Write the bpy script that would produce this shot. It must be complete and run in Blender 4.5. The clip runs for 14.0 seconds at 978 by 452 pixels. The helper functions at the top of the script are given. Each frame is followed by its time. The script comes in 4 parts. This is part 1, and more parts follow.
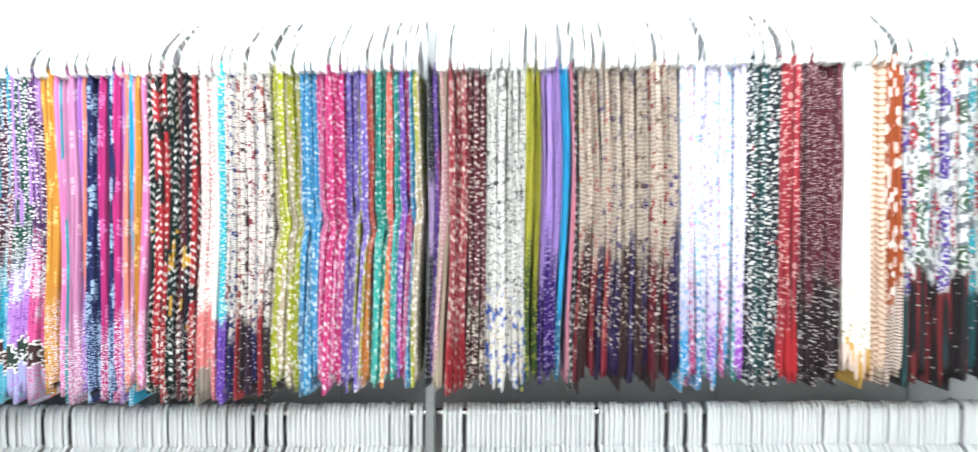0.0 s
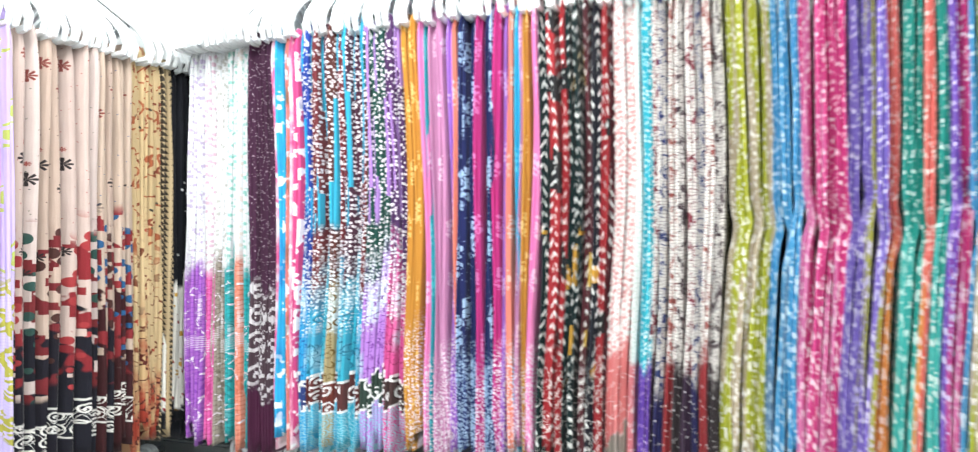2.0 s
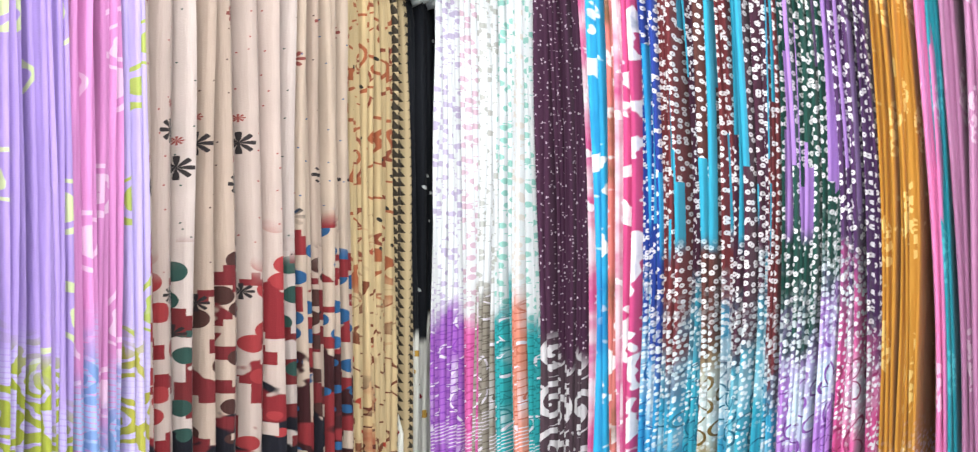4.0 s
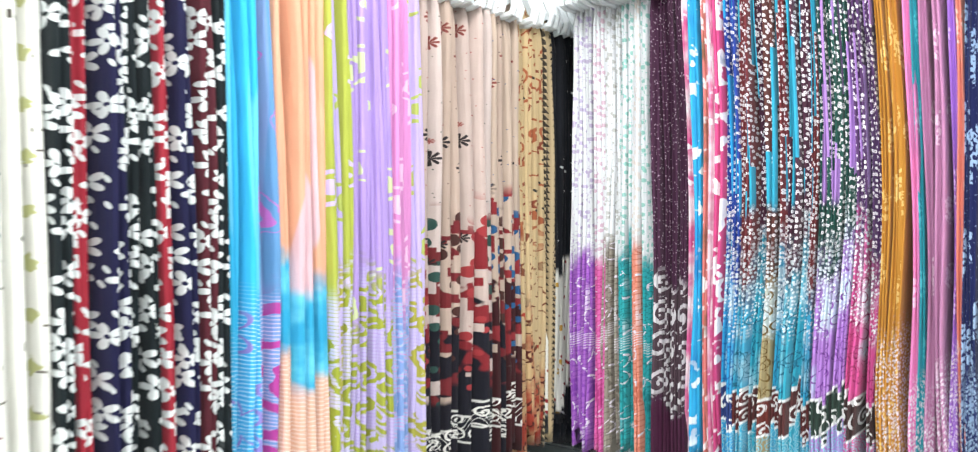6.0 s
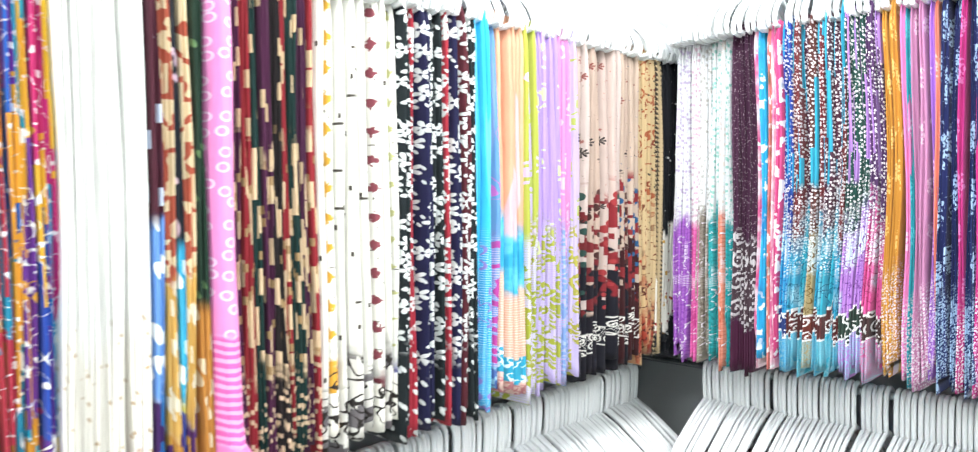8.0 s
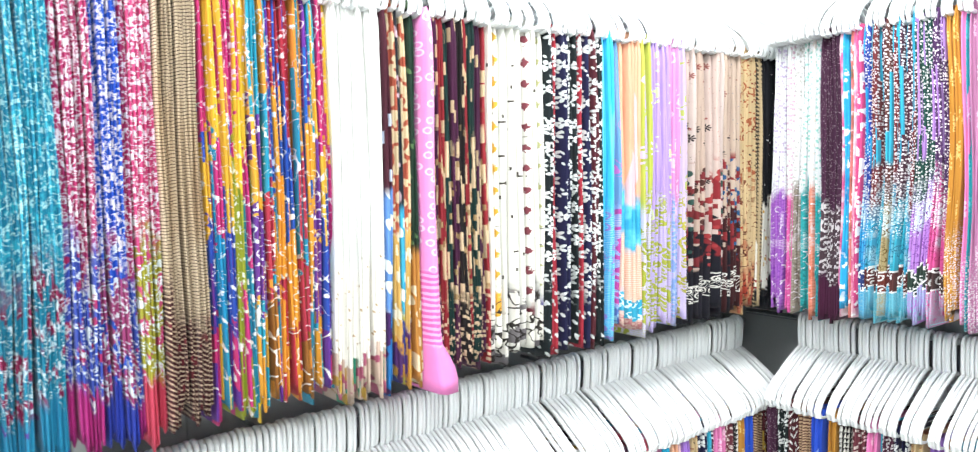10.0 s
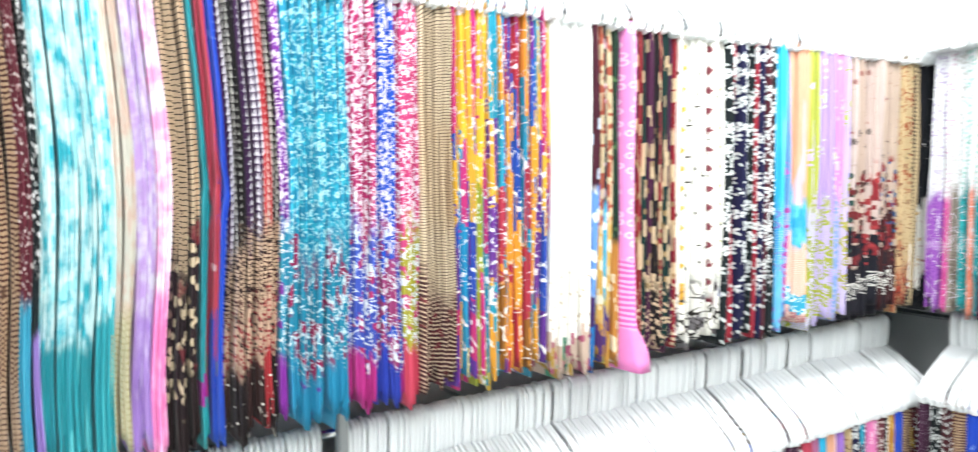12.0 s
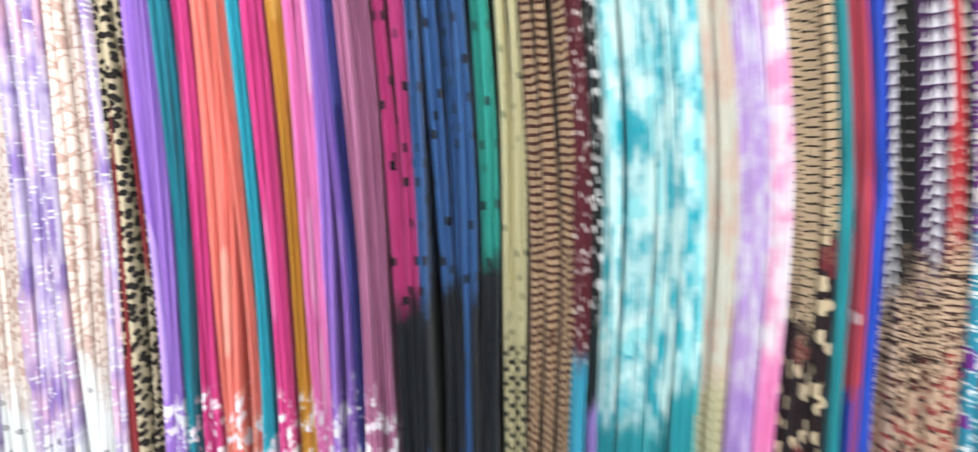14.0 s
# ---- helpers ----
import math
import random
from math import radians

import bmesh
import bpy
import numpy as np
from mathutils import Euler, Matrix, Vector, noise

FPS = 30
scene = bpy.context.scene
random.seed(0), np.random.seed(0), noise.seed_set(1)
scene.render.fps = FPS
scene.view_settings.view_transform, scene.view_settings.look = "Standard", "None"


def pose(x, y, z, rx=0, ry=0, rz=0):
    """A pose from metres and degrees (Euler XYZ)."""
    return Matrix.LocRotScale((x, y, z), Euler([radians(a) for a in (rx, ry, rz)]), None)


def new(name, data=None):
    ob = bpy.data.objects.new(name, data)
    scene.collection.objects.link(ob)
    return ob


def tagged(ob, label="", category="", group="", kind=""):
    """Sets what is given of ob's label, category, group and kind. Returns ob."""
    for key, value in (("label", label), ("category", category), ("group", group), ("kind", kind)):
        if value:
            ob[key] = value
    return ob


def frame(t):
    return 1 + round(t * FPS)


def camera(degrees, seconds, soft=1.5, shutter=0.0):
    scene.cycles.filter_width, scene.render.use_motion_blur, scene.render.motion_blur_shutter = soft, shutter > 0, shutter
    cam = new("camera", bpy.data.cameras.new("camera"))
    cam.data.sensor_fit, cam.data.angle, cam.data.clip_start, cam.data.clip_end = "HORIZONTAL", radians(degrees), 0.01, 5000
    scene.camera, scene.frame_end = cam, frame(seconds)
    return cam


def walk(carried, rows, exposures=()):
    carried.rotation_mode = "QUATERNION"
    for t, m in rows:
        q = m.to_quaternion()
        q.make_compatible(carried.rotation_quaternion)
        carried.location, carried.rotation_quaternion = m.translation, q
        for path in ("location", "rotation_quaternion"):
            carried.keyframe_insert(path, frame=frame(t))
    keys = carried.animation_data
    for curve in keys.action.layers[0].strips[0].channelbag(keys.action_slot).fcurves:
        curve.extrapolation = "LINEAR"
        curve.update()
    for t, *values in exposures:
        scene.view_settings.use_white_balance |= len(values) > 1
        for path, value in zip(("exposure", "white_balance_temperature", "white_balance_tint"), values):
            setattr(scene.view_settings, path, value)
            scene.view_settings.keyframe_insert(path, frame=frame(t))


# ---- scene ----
cam = camera(63.6, 14.0, 1.2, 0.4)
METRES, EYE, TILT, LEAN, TURN = 4.8, 1.5, 0.0, 0.0, -2.3
ROWS = [
    (0.0, 0.0, 0.0, 0.0, 0.0, -0.24, -0.36),
    (0.5, -0.0303, 0.0315, -0.0044, 4.36, 0.26, -0.62),
    (1.0, -0.0515, 0.0826, -0.0069, 11.34, 0.44, -0.67),
    (1.5, -0.072, 0.1143, -0.0034, 17.75, 0.16, -0.63),
    (2.0, -0.107, 0.1436, -0.0011, 19.42, -0.51, -0.52),
    (2.5, -0.1571, 0.1712, 0.0018, 20.26, -0.66, -0.5),
    (3.0, -0.1862, 0.2074, -0.0026, 21.5, 0.1, -0.7),
    (3.5, -0.2118, 0.2573, -0.0021, 29.2, 0.51, 0.06),
    (4.0, -0.2251, 0.272, -0.0011, 34.68, 0.17, 0.24),
    (6.5, -0.1741, 0.1299, -0.0003, 38.69, -2.82, 0.04),
    (7.0, -0.1467, 0.1014, 0.0003, 42.03, -2.86, 0.18),
    (7.5, -0.1332, 0.0731, 0.0009, 43.02, -3.01, 0.23),
    (8.0, -0.1222, 0.0327, -0.0019, 43.93, -3.26, 0.28),
    (10.5, -0.0328, -0.071, -0.0002, 54.2, -4.66, 0.87),
    (11.0, -0.0337, -0.1038, -0.0009, 54.3, -4.48, 0.79),
    (11.5, -0.0289, -0.1261, -0.0004, 54.72, -4.5, 0.42),
    (12.0, -0.0433, -0.1266, -0.0, 58.67, -4.63, 0.24),
    (12.5, -0.0811, -0.1074, -0.001, 67.13, -5.09, 0.32),
    (13.0, -0.106, -0.0964, -0.0005, 75.5, -5.42, 0.16),
    (13.5, -0.1378, -0.1106, -0.0006, 84.26, -5.58, 0.99),
    (14.0, -0.1799, -0.135, 0.0015, 92.59, -5.77, 1.78),
]
walk(cam, [(t, pose(0, 0, EYE, TILT, LEAN, TURN) @ pose(METRES * x, METRES * y, METRES * z, 90 + pitch, roll, yaw)) for t, x, y, z, yaw, pitch, roll in ROWS],
     ((0.0, 0.19), (1.0, 0.2), (2.0, 0.05), (3.0, -0.05), (3.5, -0.08), (4.2, -0.18), (6.3, -0.17), (7.0, -0.02), (7.5, 0.03), (8.2, 0.09), (10.5, 0.1), (11.5, 0.2), (12.5, 0.1), (13.0, 0.05), (13.5, -0.02), (14.0, -0.2)))


# ---- light ----
def area_lamp(x, y, sx, sy, watts):
    data = bpy.data.lights.new("added_panel_glow", "AREA")
    data.shape, data.size, data.size_y, data.energy, data.color = "RECTANGLE", sx, sy, watts, (0.985, 1.0, 1.0)
    ob = new("added_panel_glow", data)
    ob.matrix_world = pose(x, y, 2.83)


# Added light: four ceiling panels, all out of view, two close to the racks.
ADDED_LAMPS = ((-1.0, 1.25), (0.7, 1.25), (-1.0, -0.6), (0.7, -1.0))
for lx, ly in ADDED_LAMPS:
    area_lamp(lx, ly, 0.58, 1.15, 50)
world = bpy.data.worlds.new("world")
scene.world = world
world.use_nodes = True
world.node_tree.nodes["Background"].inputs[0].default_value = (0.8, 0.85, 0.9, 1)
world.node_tree.nodes["Background"].inputs[1].default_value = 0.3


# ---- materials ----
def rgb(code):
    """Linear colour of a dye from a six-digit code, a little washed out."""
    out = []
    for i in (0, 2, 4):
        c = int(code[i:i + 2], 16) / 255
        out.append(c / 12.92 if c <= 0.04045 else ((c + 0.055) / 1.055) ** 2.4)
    out[0] *= 1 - 0.2 * max(0.0, out[0] - max(out[1], out[2])) / max(out[0], 0.01)
    grey = 0.3 * out[0] + 0.6 * out[1] + 0.1 * out[2]
    return (*[(c * 0.92 + grey * 0.08) * k for c, k in zip(out, (0.905, 0.94, 0.94))], 1.0)


class Nodes:
    """A small writer of node trees."""

    def __init__(self, name, rough=0.7, metal=0.0):
        self.begin(name, rough, metal)

    def begin(self, name, rough, metal):
        self.mat = bpy.data.materials.new(name)
        self.mat.use_nodes = True
        self.tree = self.mat.node_tree
        self.bsdf = self.tree.nodes["Principled BSDF"]
        self.bsdf.inputs["Roughness"].default_value = rough
        self.bsdf.inputs["Metallic"].default_value = metal

    def put(self, socket, value):
        if isinstance(value, bpy.types.NodeSocket):
            self.tree.links.new(value, socket)
        elif isinstance(value, tuple) and socket.type == "VECTOR":
            socket.default_value = value[:3]
        else:
            socket.default_value = value

    def node(self, kind, **ins):
        n = self.tree.nodes.new(kind)
        for key, value in ins.items():
            self.put(n.inputs[key.replace("_", " ")], value)
        return n

    def math(self, op, a, b=0.0, c=0.0):
        n = self.tree.nodes.new("ShaderNodeMath")
        n.operation = op
        for i, v in enumerate((a, b, c)):
            self.put(n.inputs[i], v)
        return n.outputs[0]

    def mix(self, fac, a, b, blend="MIX"):
        n = self.tree.nodes.new("ShaderNodeMix")
        n.data_type, n.blend_type = "RGBA", blend
        self.put(n.inputs[0], fac)
        self.put(n.inputs[6], a)
        self.put(n.inputs[7], b)
        return n.outputs[2]

    def vec(self, x, y, z):
        n = self.tree.nodes.new("ShaderNodeCombineXYZ")
        for i, v in enumerate((x, y, z)):
            self.put(n.inputs[i], v)
        return n.outputs[0]

    def noise(self, vector, scale, detail=2.0):
        n = self.node("ShaderNodeTexNoise", Vector=vector, Scale=scale, Detail=detail)
        return n.outputs["Fac"]

    def voronoi(self, vector, scale, metric="EUCLIDEAN", loose=1.0):
        n = self.tree.nodes.new("ShaderNodeTexVoronoi")
        n.voronoi_dimensions, n.distance = "2D", metric
        self.put(n.inputs["Vector"], vector)
        n.inputs["Scale"].default_value, n.inputs["Randomness"].default_value = scale, loose
        return n

    def step(self, x, lo, hi):
        n = self.tree.nodes.new("ShaderNodeMapRange")
        n.interpolation_type = "SMOOTHSTEP"
        self.put(n.inputs["Value"], x)
        n.inputs["From Min"].default_value, n.inputs["From Max"].default_value = lo, hi
        return n.outputs["Result"]

    def bump(self, height, strength, distance):
        n = self.node("ShaderNodeBump", Height=height, Strength=strength, Distance=distance)
        self.tree.links.new(n.outputs[0], self.bsdf.inputs["Normal"])


class Cloth(Nodes):
    """Printed cotton. u runs round the folds and v down from the hanger's bar, both in metres."""

    def __init__(self, name):
        self.begin(name, 0.78, 0.0)
        self.bsdf.inputs["Specular IOR Level"].default_value = 0.18
        self.bsdf.inputs["Sheen Weight"].default_value = 0.08
        parts = self.node("ShaderNodeSeparateXYZ", Vector=self.node("ShaderNodeUVMap").outputs[0])
        self.rand = self.node("ShaderNodeObjectInfo").outputs["Random"]
        self.u = self.math("ADD", parts.outputs[0], self.math("MULTIPLY", self.rand, 0.9))
        self.v, self.raw = parts.outputs[1], parts.outputs[0]
        self.p = self.vec(self.u, self.v, self.math("MULTIPLY", self.rand, 3.0))
        self.flat = self.vec(self.u, self.v, 0.0)

    # prints: each gives 0..1
    def dots(self, scale, r):
        scale *= 1.35
        return self.math("LESS_THAN", self.voronoi(self.flat, scale, loose=0.75).outputs["Distance"], r)

    def rings(self, scale, r):
        d = self.voronoi(self.flat, scale, loose=0.6).outputs["Distance"]
        return self.math("LESS_THAN", self.math("ABSOLUTE", self.math("SUBTRACT", d, r)), 0.055)

    def roses(self, scale, r):
        d = self.voronoi(self.flat, scale, loose=0.7).outputs["Distance"]
        wob = self.math("ADD", d, self.math("MULTIPLY", self.noise(self.flat, scale * 3), 0.35))
        curl = self.math("GREATER_THAN", self.math("SINE", self.math("MULTIPLY", wob, 38.0)), -0.35)
        return self.math("MULTIPLY", self.math("LESS_THAN", wob, r), curl)

    def squares(self, scale, r):
        scale *= 1.5
        return self.math("LESS_THAN", self.voronoi(self.flat, scale, "CHEBYCHEV", 1.0).outputs["Distance"], r)

    def bars(self, scale, r):
        """Upright dashes."""
        scale *= 1.3
        p = self.vec(self.math("MULTIPLY", self.u, 2.2), self.math("MULTIPLY", self.v, 0.9), 0.0)
        return self.math("LESS_THAN", self.voronoi(p, scale, "CHEBYCHEV", 1.0).outputs["Distance"], r)

    def ticks(self, scale, r):
        """Short dashes across the folds."""
        p = self.vec(self.math("MULTIPLY", self.u, 0.8), self.math("MULTIPLY", self.v, 2.6), 0.0)
        return self.math("LESS_THAN", self.voronoi(p, scale, "CHEBYCHEV", 1.0).outputs["Distance"], r)

    def leaves(self, scale, r):
        """Slanting comma-shaped leaves."""
        scale *= 1.35
        a = self.math("ADD", self.math("MULTIPLY", self.u, 1.7), self.math("MULTIPLY", self.v, 0.9))
        b = self.math("SUBTRACT", self.math("MULTIPLY", self.v, 0.75), self.math("MULTIPLY", self.u, 0.5))
        return self.math("LESS_THAN", self.voronoi(self.vec(a, b, 0.0), scale).outputs["Distance"], r)

    def flowers(self, scale, r):
        scale *= 1.15
        vor = self.voronoi(self.flat, scale, loose=0.8)
        n = self.tree.nodes.new("ShaderNodeVectorMath")
        n.operation = "SUBTRACT"
        self.put(n.inputs[0], self.flat)
        self.put(n.inputs[1], vor.outputs["Position"])
        s = self.node("ShaderNodeSeparateXYZ", Vector=n.outputs[0])
        ang = self.math("ARCTAN2", s.outputs[1], s.outputs[0])
        petal = self.math("ABSOLUTE", self.math("COSINE", self.math("MULTIPLY", ang, 2.5)))
        reach = self.math("MULTIPLY", self.math("ADD", self.math("MULTIPLY", petal, 0.8), 0.2), r)
        d = vor.outputs["Distance"]
        return self.math("MULTIPLY", self.math("LESS_THAN", d, reach), self.math("GREATER_THAN", d, r * 0.17))

    def scrib(self, scale, w):
        scale *= 1.4
        n = self.noise(self.flat, scale, 1.0)
        return self.math("LESS_THAN", self.math("ABSOLUTE", self.math("SUBTRACT", n, 0.5)), w)

    def blots(self, scale, at):
        scale *= 1.5
        return self.step(self.noise(self.flat, scale, 2.0), at, at + 0.03)

    def tie(self, scale, at):
        return self.step(self.noise(self.flat, scale, 4.0), at - 0.12, at + 0.12)

    def streak(self, scale, at):
        """Long upright bands, the same cloth dyed through."""
        p = self.vec(self.math("MULTIPLY", self.u, 9.0), self.math("MULTIPLY", self.v, 0.6), self.math("MULTIPLY", self.rand, 9.0))
        return self.step(self.noise(p, scale, 0.0), at, at + 0.02)

    def lines(self, period, duty):
        """Fine rows across the cloth."""
        w = self.math("ADD", self.v, self.math("MULTIPLY", self.noise(self.flat, 40.0, 0.0), 0.006))
        return self.math("LESS_THAN", self.math("FRACT", self.math("DIVIDE", w, period)), duty)

    def tri(self, period, k):
        a = self.math("ABSOLUTE", self.math("SUBTRACT", self.math("FRACT", self.math("DIVIDE", self.u, period)), 0.5))
        b = self.math("FRACT", self.math("DIVIDE", self.math("ADD", self.v, self.math("MULTIPLY", self.rand, 0.7)), period))
        return self.math("LESS_THAN", self.math("MULTIPLY", a, 2.0), self.math("MULTIPLY", b, k))

    def blocks(self, scale, at):
        """Stepped patches."""
        q = []
        for c in (self.u, self.v):
            q.append(self.math("SNAP", c, 0.008))
        return self.math("GREATER_THAN", self.noise(self.vec(q[0], q[1], 0.0), scale, 0.0), at)

    def column(self, period, r):
        """Medallions one above another."""
        a = self.math("DIVIDE", self.math("SUBTRACT", self.raw, 0.012), 0.11)
        b = self.math("SUBTRACT", self.math("FRACT", self.math("DIVIDE", self.v, period)), 0.5)
        d = self.math("ADD", self.math("MULTIPLY", self.math("ABSOLUTE", a), 1.5), self.math("ABSOLUTE", self.math("MULTIPLY", b, 0.7)))
        d = self.math("ADD", d, self.math("MULTIPLY", self.math("SUBTRACT", self.noise(self.flat, 130.0, 1.0), 0.5), 0.3))
        return self.math("LESS_THAN", d, r)

    def polar(self, scale, loose):
        """Distance and angle from the middle of the motif a point belongs to."""
        vor = self.voronoi(self.flat, scale, loose=loose)
        n = self.tree.nodes.new("ShaderNodeVectorMath")
        n.operation = "SUBTRACT"
        self.put(n.inputs[0], self.flat)
        self.put(n.inputs[1], vor.outputs["Position"])
        s = self.node("ShaderNodeSeparateXYZ", Vector=n.outputs[0])
        return vor.outputs["Distance"], self.math("ARCTAN2", s.outputs[1], s.outputs[0])

    def spirals(self, scale, r):
        """Curled scrolls."""
        d, ang = self.polar(scale, 0.35)
        turn = self.math("SINE", self.math("ADD", ang, self.math("MULTIPLY", d, 26.0)))
        return self.math("MULTIPLY", self.math("LESS_THAN", d, r), self.math("GREATER_THAN", turn, 0.15))

    def petals(self, scale, r):
        """Drawn outlines of five-leaved flowers."""
        d, ang = self.polar(scale, 0.6)
        reach = self.math("MULTIPLY", self.math("ADD", self.math("MULTIPLY", self.math("ABSOLUTE", self.math("COSINE", self.math("MULTIPLY", ang, 2.5))), 0.65), 0.35), r)
        return self.math("LESS_THAN", self.math("ABSOLUTE", self.math("SUBTRACT", d, reach)), 0.026)

    def clusters(self, scale, r):
        """Small bunches of blossom far apart."""
        d = self.voronoi(self.vec(self.math("MULTIPLY", self.u, 1.7), self.v, 0.0), scale, loose=0.55).outputs["Distance"]
        near = self.math("LESS_THAN", self.math("ADD", d, self.math("MULTIPLY", self.noise(self.flat, 60.0, 0.0), 0.2)), r)
        return self.math("MULTIPLY", near, self.math("GREATER_THAN", self.noise(self.flat, 130.0, 1.0), 0.47))

    def garland(self, period, w):
        """Pairs of slanting leaves up a stem."""
        sway = self.math("MULTIPLY", self.math("SINE", self.math("ADD", self.math("MULTIPLY", self.v, 19.0), self.math("MULTIPLY", self.rand, 40.0))), 0.007)
        a = self.math("ABSOLUTE", self.math("SUBTRACT", self.math("FRACT", self.math("DIVIDE", self.math("ADD", self.u, sway), period)), 0.5))
        row = self.math("FRACT", self.math("DIVIDE", self.math("SUBTRACT", self.math("ADD", self.v, self.math("MULTIPLY", self.rand, 0.9)), self.math("MULTIPLY", a, period * 1.9)), 0.023))
        leaf = self.math("MULTIPLY", self.math("LESS_THAN", row, 0.34), self.math("GREATER_THAN", a, 0.04))
        return self.math("MULTIPLY", leaf, self.math("LESS_THAN", a, w))

    def panel(self, tall, share):
        """Long upright bars of another dye, with square ends."""
        col = self.math("SNAP", self.u, 0.009)
        w = self.tree.nodes.new("ShaderNodeTexWhiteNoise")
        w.noise_dimensions = "1D"
        self.put(w.inputs["W"], self.math("MULTIPLY", col, 71.3))
        row = self.math("SNAP", self.math("ADD", self.v, self.math("MULTIPLY", w.outputs["Value"], 0.5)), tall)
        n = self.tree.nodes.new("ShaderNodeTexWhiteNoise")
        n.noise_dimensions = "3D"
        self.put(n.inputs["Vector"], self.vec(self.math("MULTIPLY", col, 91.7), self.math("MULTIPLY", row, 37.1), self.rand))
        return self.math("LESS_THAN", n.outputs["Value"], share)

    def star(self, height, r):
        """One row of eight-rayed stars across the cloth."""
        a = self.math("SUBTRACT", self.math("MULTIPLY", self.math("FRACT", self.math("DIVIDE", self.u, 0.05)), 0.05), 0.025)
        b = self.math("SUBTRACT", self.v, self.math("ADD", height, self.math("MULTIPLY", self.rand, 0.13)))
        d = self.math("SQRT", self.math("ADD", self.math("MULTIPLY", a, a), self.math("MULTIPLY", b, b)))
        ray = self.math("ABSOLUTE", self.math("COSINE", self.math("MULTIPLY", self.math("ARCTAN2", b, a), 4.0)))
        return self.math("MULTIPLY", self.math("LESS_THAN", d, r), self.math("GREATER_THAN", ray, self.math("MULTIPLY", d, 0.8 / r)))

    def vine(self, height, w):
        """A waved stem with leaves that runs across the cloth."""
        mid = self.math("ADD", height, self.math("MULTIPLY", self.math("SINE", self.math("MULTIPLY", self.u, 190.0)), 0.012))
        a = self.math("ABSOLUTE", self.math("SUBTRACT", self.v, mid))
        return self.math("MAXIMUM", self.math("LESS_THAN", a, w), self.math("LESS_THAN", self.math("ABSOLUTE", self.math("SUBTRACT", a, 0.011)), w * 0.7))

    def paint(self, spec):
        """ground, then (print, size, amount, colour) one over another."""
        col = rgb(spec[0])
        for kind, size, amount, code in spec[1:]:
            fac = PRINTS[kind](self, size, amount)
            col = self.mix(fac, col, rgb(code))
        return col

    def zone(self, lo, hi, soft):
        """A stretch of the length; a negative softness gives a ragged but crisp edge."""
        crisp, soft = soft < 0, abs(soft)
        edge = self.math("ADD", self.v, self.math("MULTIPLY", self.math("SUBTRACT", self.noise(self.p, 30.0), 0.5), soft * 2.2))
        edge = self.math("ADD", edge, self.math("MULTIPLY", self.math("SUBTRACT", self.rand, 0.5), soft * 1.2 + 0.04))
        soft = max(soft * 0.75, 0.0015)
        if crisp:
            soft = 0.003
        a = self.step(edge, lo - soft, lo + soft)
        if hi is None:
            return a
        return self.math("MULTIPLY", a, self.math("SUBTRACT", 1.0, self.step(edge, hi - soft, hi + soft)))


PRINTS = {"ticks": Cloth.ticks, "dots": Cloth.dots, "rings": Cloth.rings, "roses": Cloth.roses, "squares": Cloth.squares, "bars": Cloth.bars,
          "leaves": Cloth.leaves, "flowers": Cloth.flowers, "scrib": Cloth.scrib, "blots": Cloth.blots, "tie": Cloth.tie,
          "streak": Cloth.streak, "lines": Cloth.lines, "tri": Cloth.tri, "blocks": Cloth.blocks,
          "column": Cloth.column, "spirals": Cloth.spirals, "petals": Cloth.petals, "clusters": Cloth.clusters, "garland": Cloth.garland,
          "panel": Cloth.panel, "star": Cloth.star, "vine": Cloth.vine}


def cloth(name, body, *zones):
    """A cloth with its print; zones are (from, to, softness, look), in metres below the bar."""
    g = Cloth(name)
    col = g.paint(body)
    for lo, hi, soft, spec in zones:
        col = g.mix(g.zone(lo, hi, soft), col, g.paint(spec))
    tone = g.math("ADD", 0.83, g.math("MULTIPLY", g.rand, 0.16))
    wash = g.math("MULTIPLY", tone, g.math("ADD", 0.86, g.math("MULTIPLY", g.noise(g.p, 14.0, 4.0), 0.28)))
    col = g.mix(1.0, col, g.vec(wash, wash, wash), "MULTIPLY")
    g.put(g.bsdf.inputs["Base Color"], col)
    crease = g.noise(g.vec(g.math("MULTIPLY", g.u, 7.0), g.math("MULTIPLY", g.v, 0.5), g.rand), 22.0, 3.0)
    weave = g.noise(g.p, 900.0, 1.0)
    g.bump(g.math("ADD", crease, g.math("MULTIPLY", weave, 0.12)), 0.55, 0.004)
    return g.mat


def plain(name, code, rough=0.5, metal=0.0, grain=30.0, depth=0.06, relief=0.05):
    g = Nodes(name, rough, metal)
    at = g.node("ShaderNodeNewGeometry").outputs["Position"]
    n = g.math("ADD", g.math("MULTIPLY", g.noise(at, grain, 4.0), 0.6), g.math("MULTIPLY", g.noise(at, grain * 0.12, 3.0), 0.4))
    wash = g.math("ADD", 1.0 - depth, g.math("MULTIPLY", n, depth * 2))
    g.put(g.bsdf.inputs["Base Color"], g.mix(1.0, rgb(code), g.vec(wash, wash, wash), "MULTIPLY"))
    g.put(g.bsdf.inputs["Roughness"], g.math("ADD", rough - 0.06, g.math("MULTIPLY", n, 0.12)))
    g.bump(n, relief, 0.002)
    return g.mat


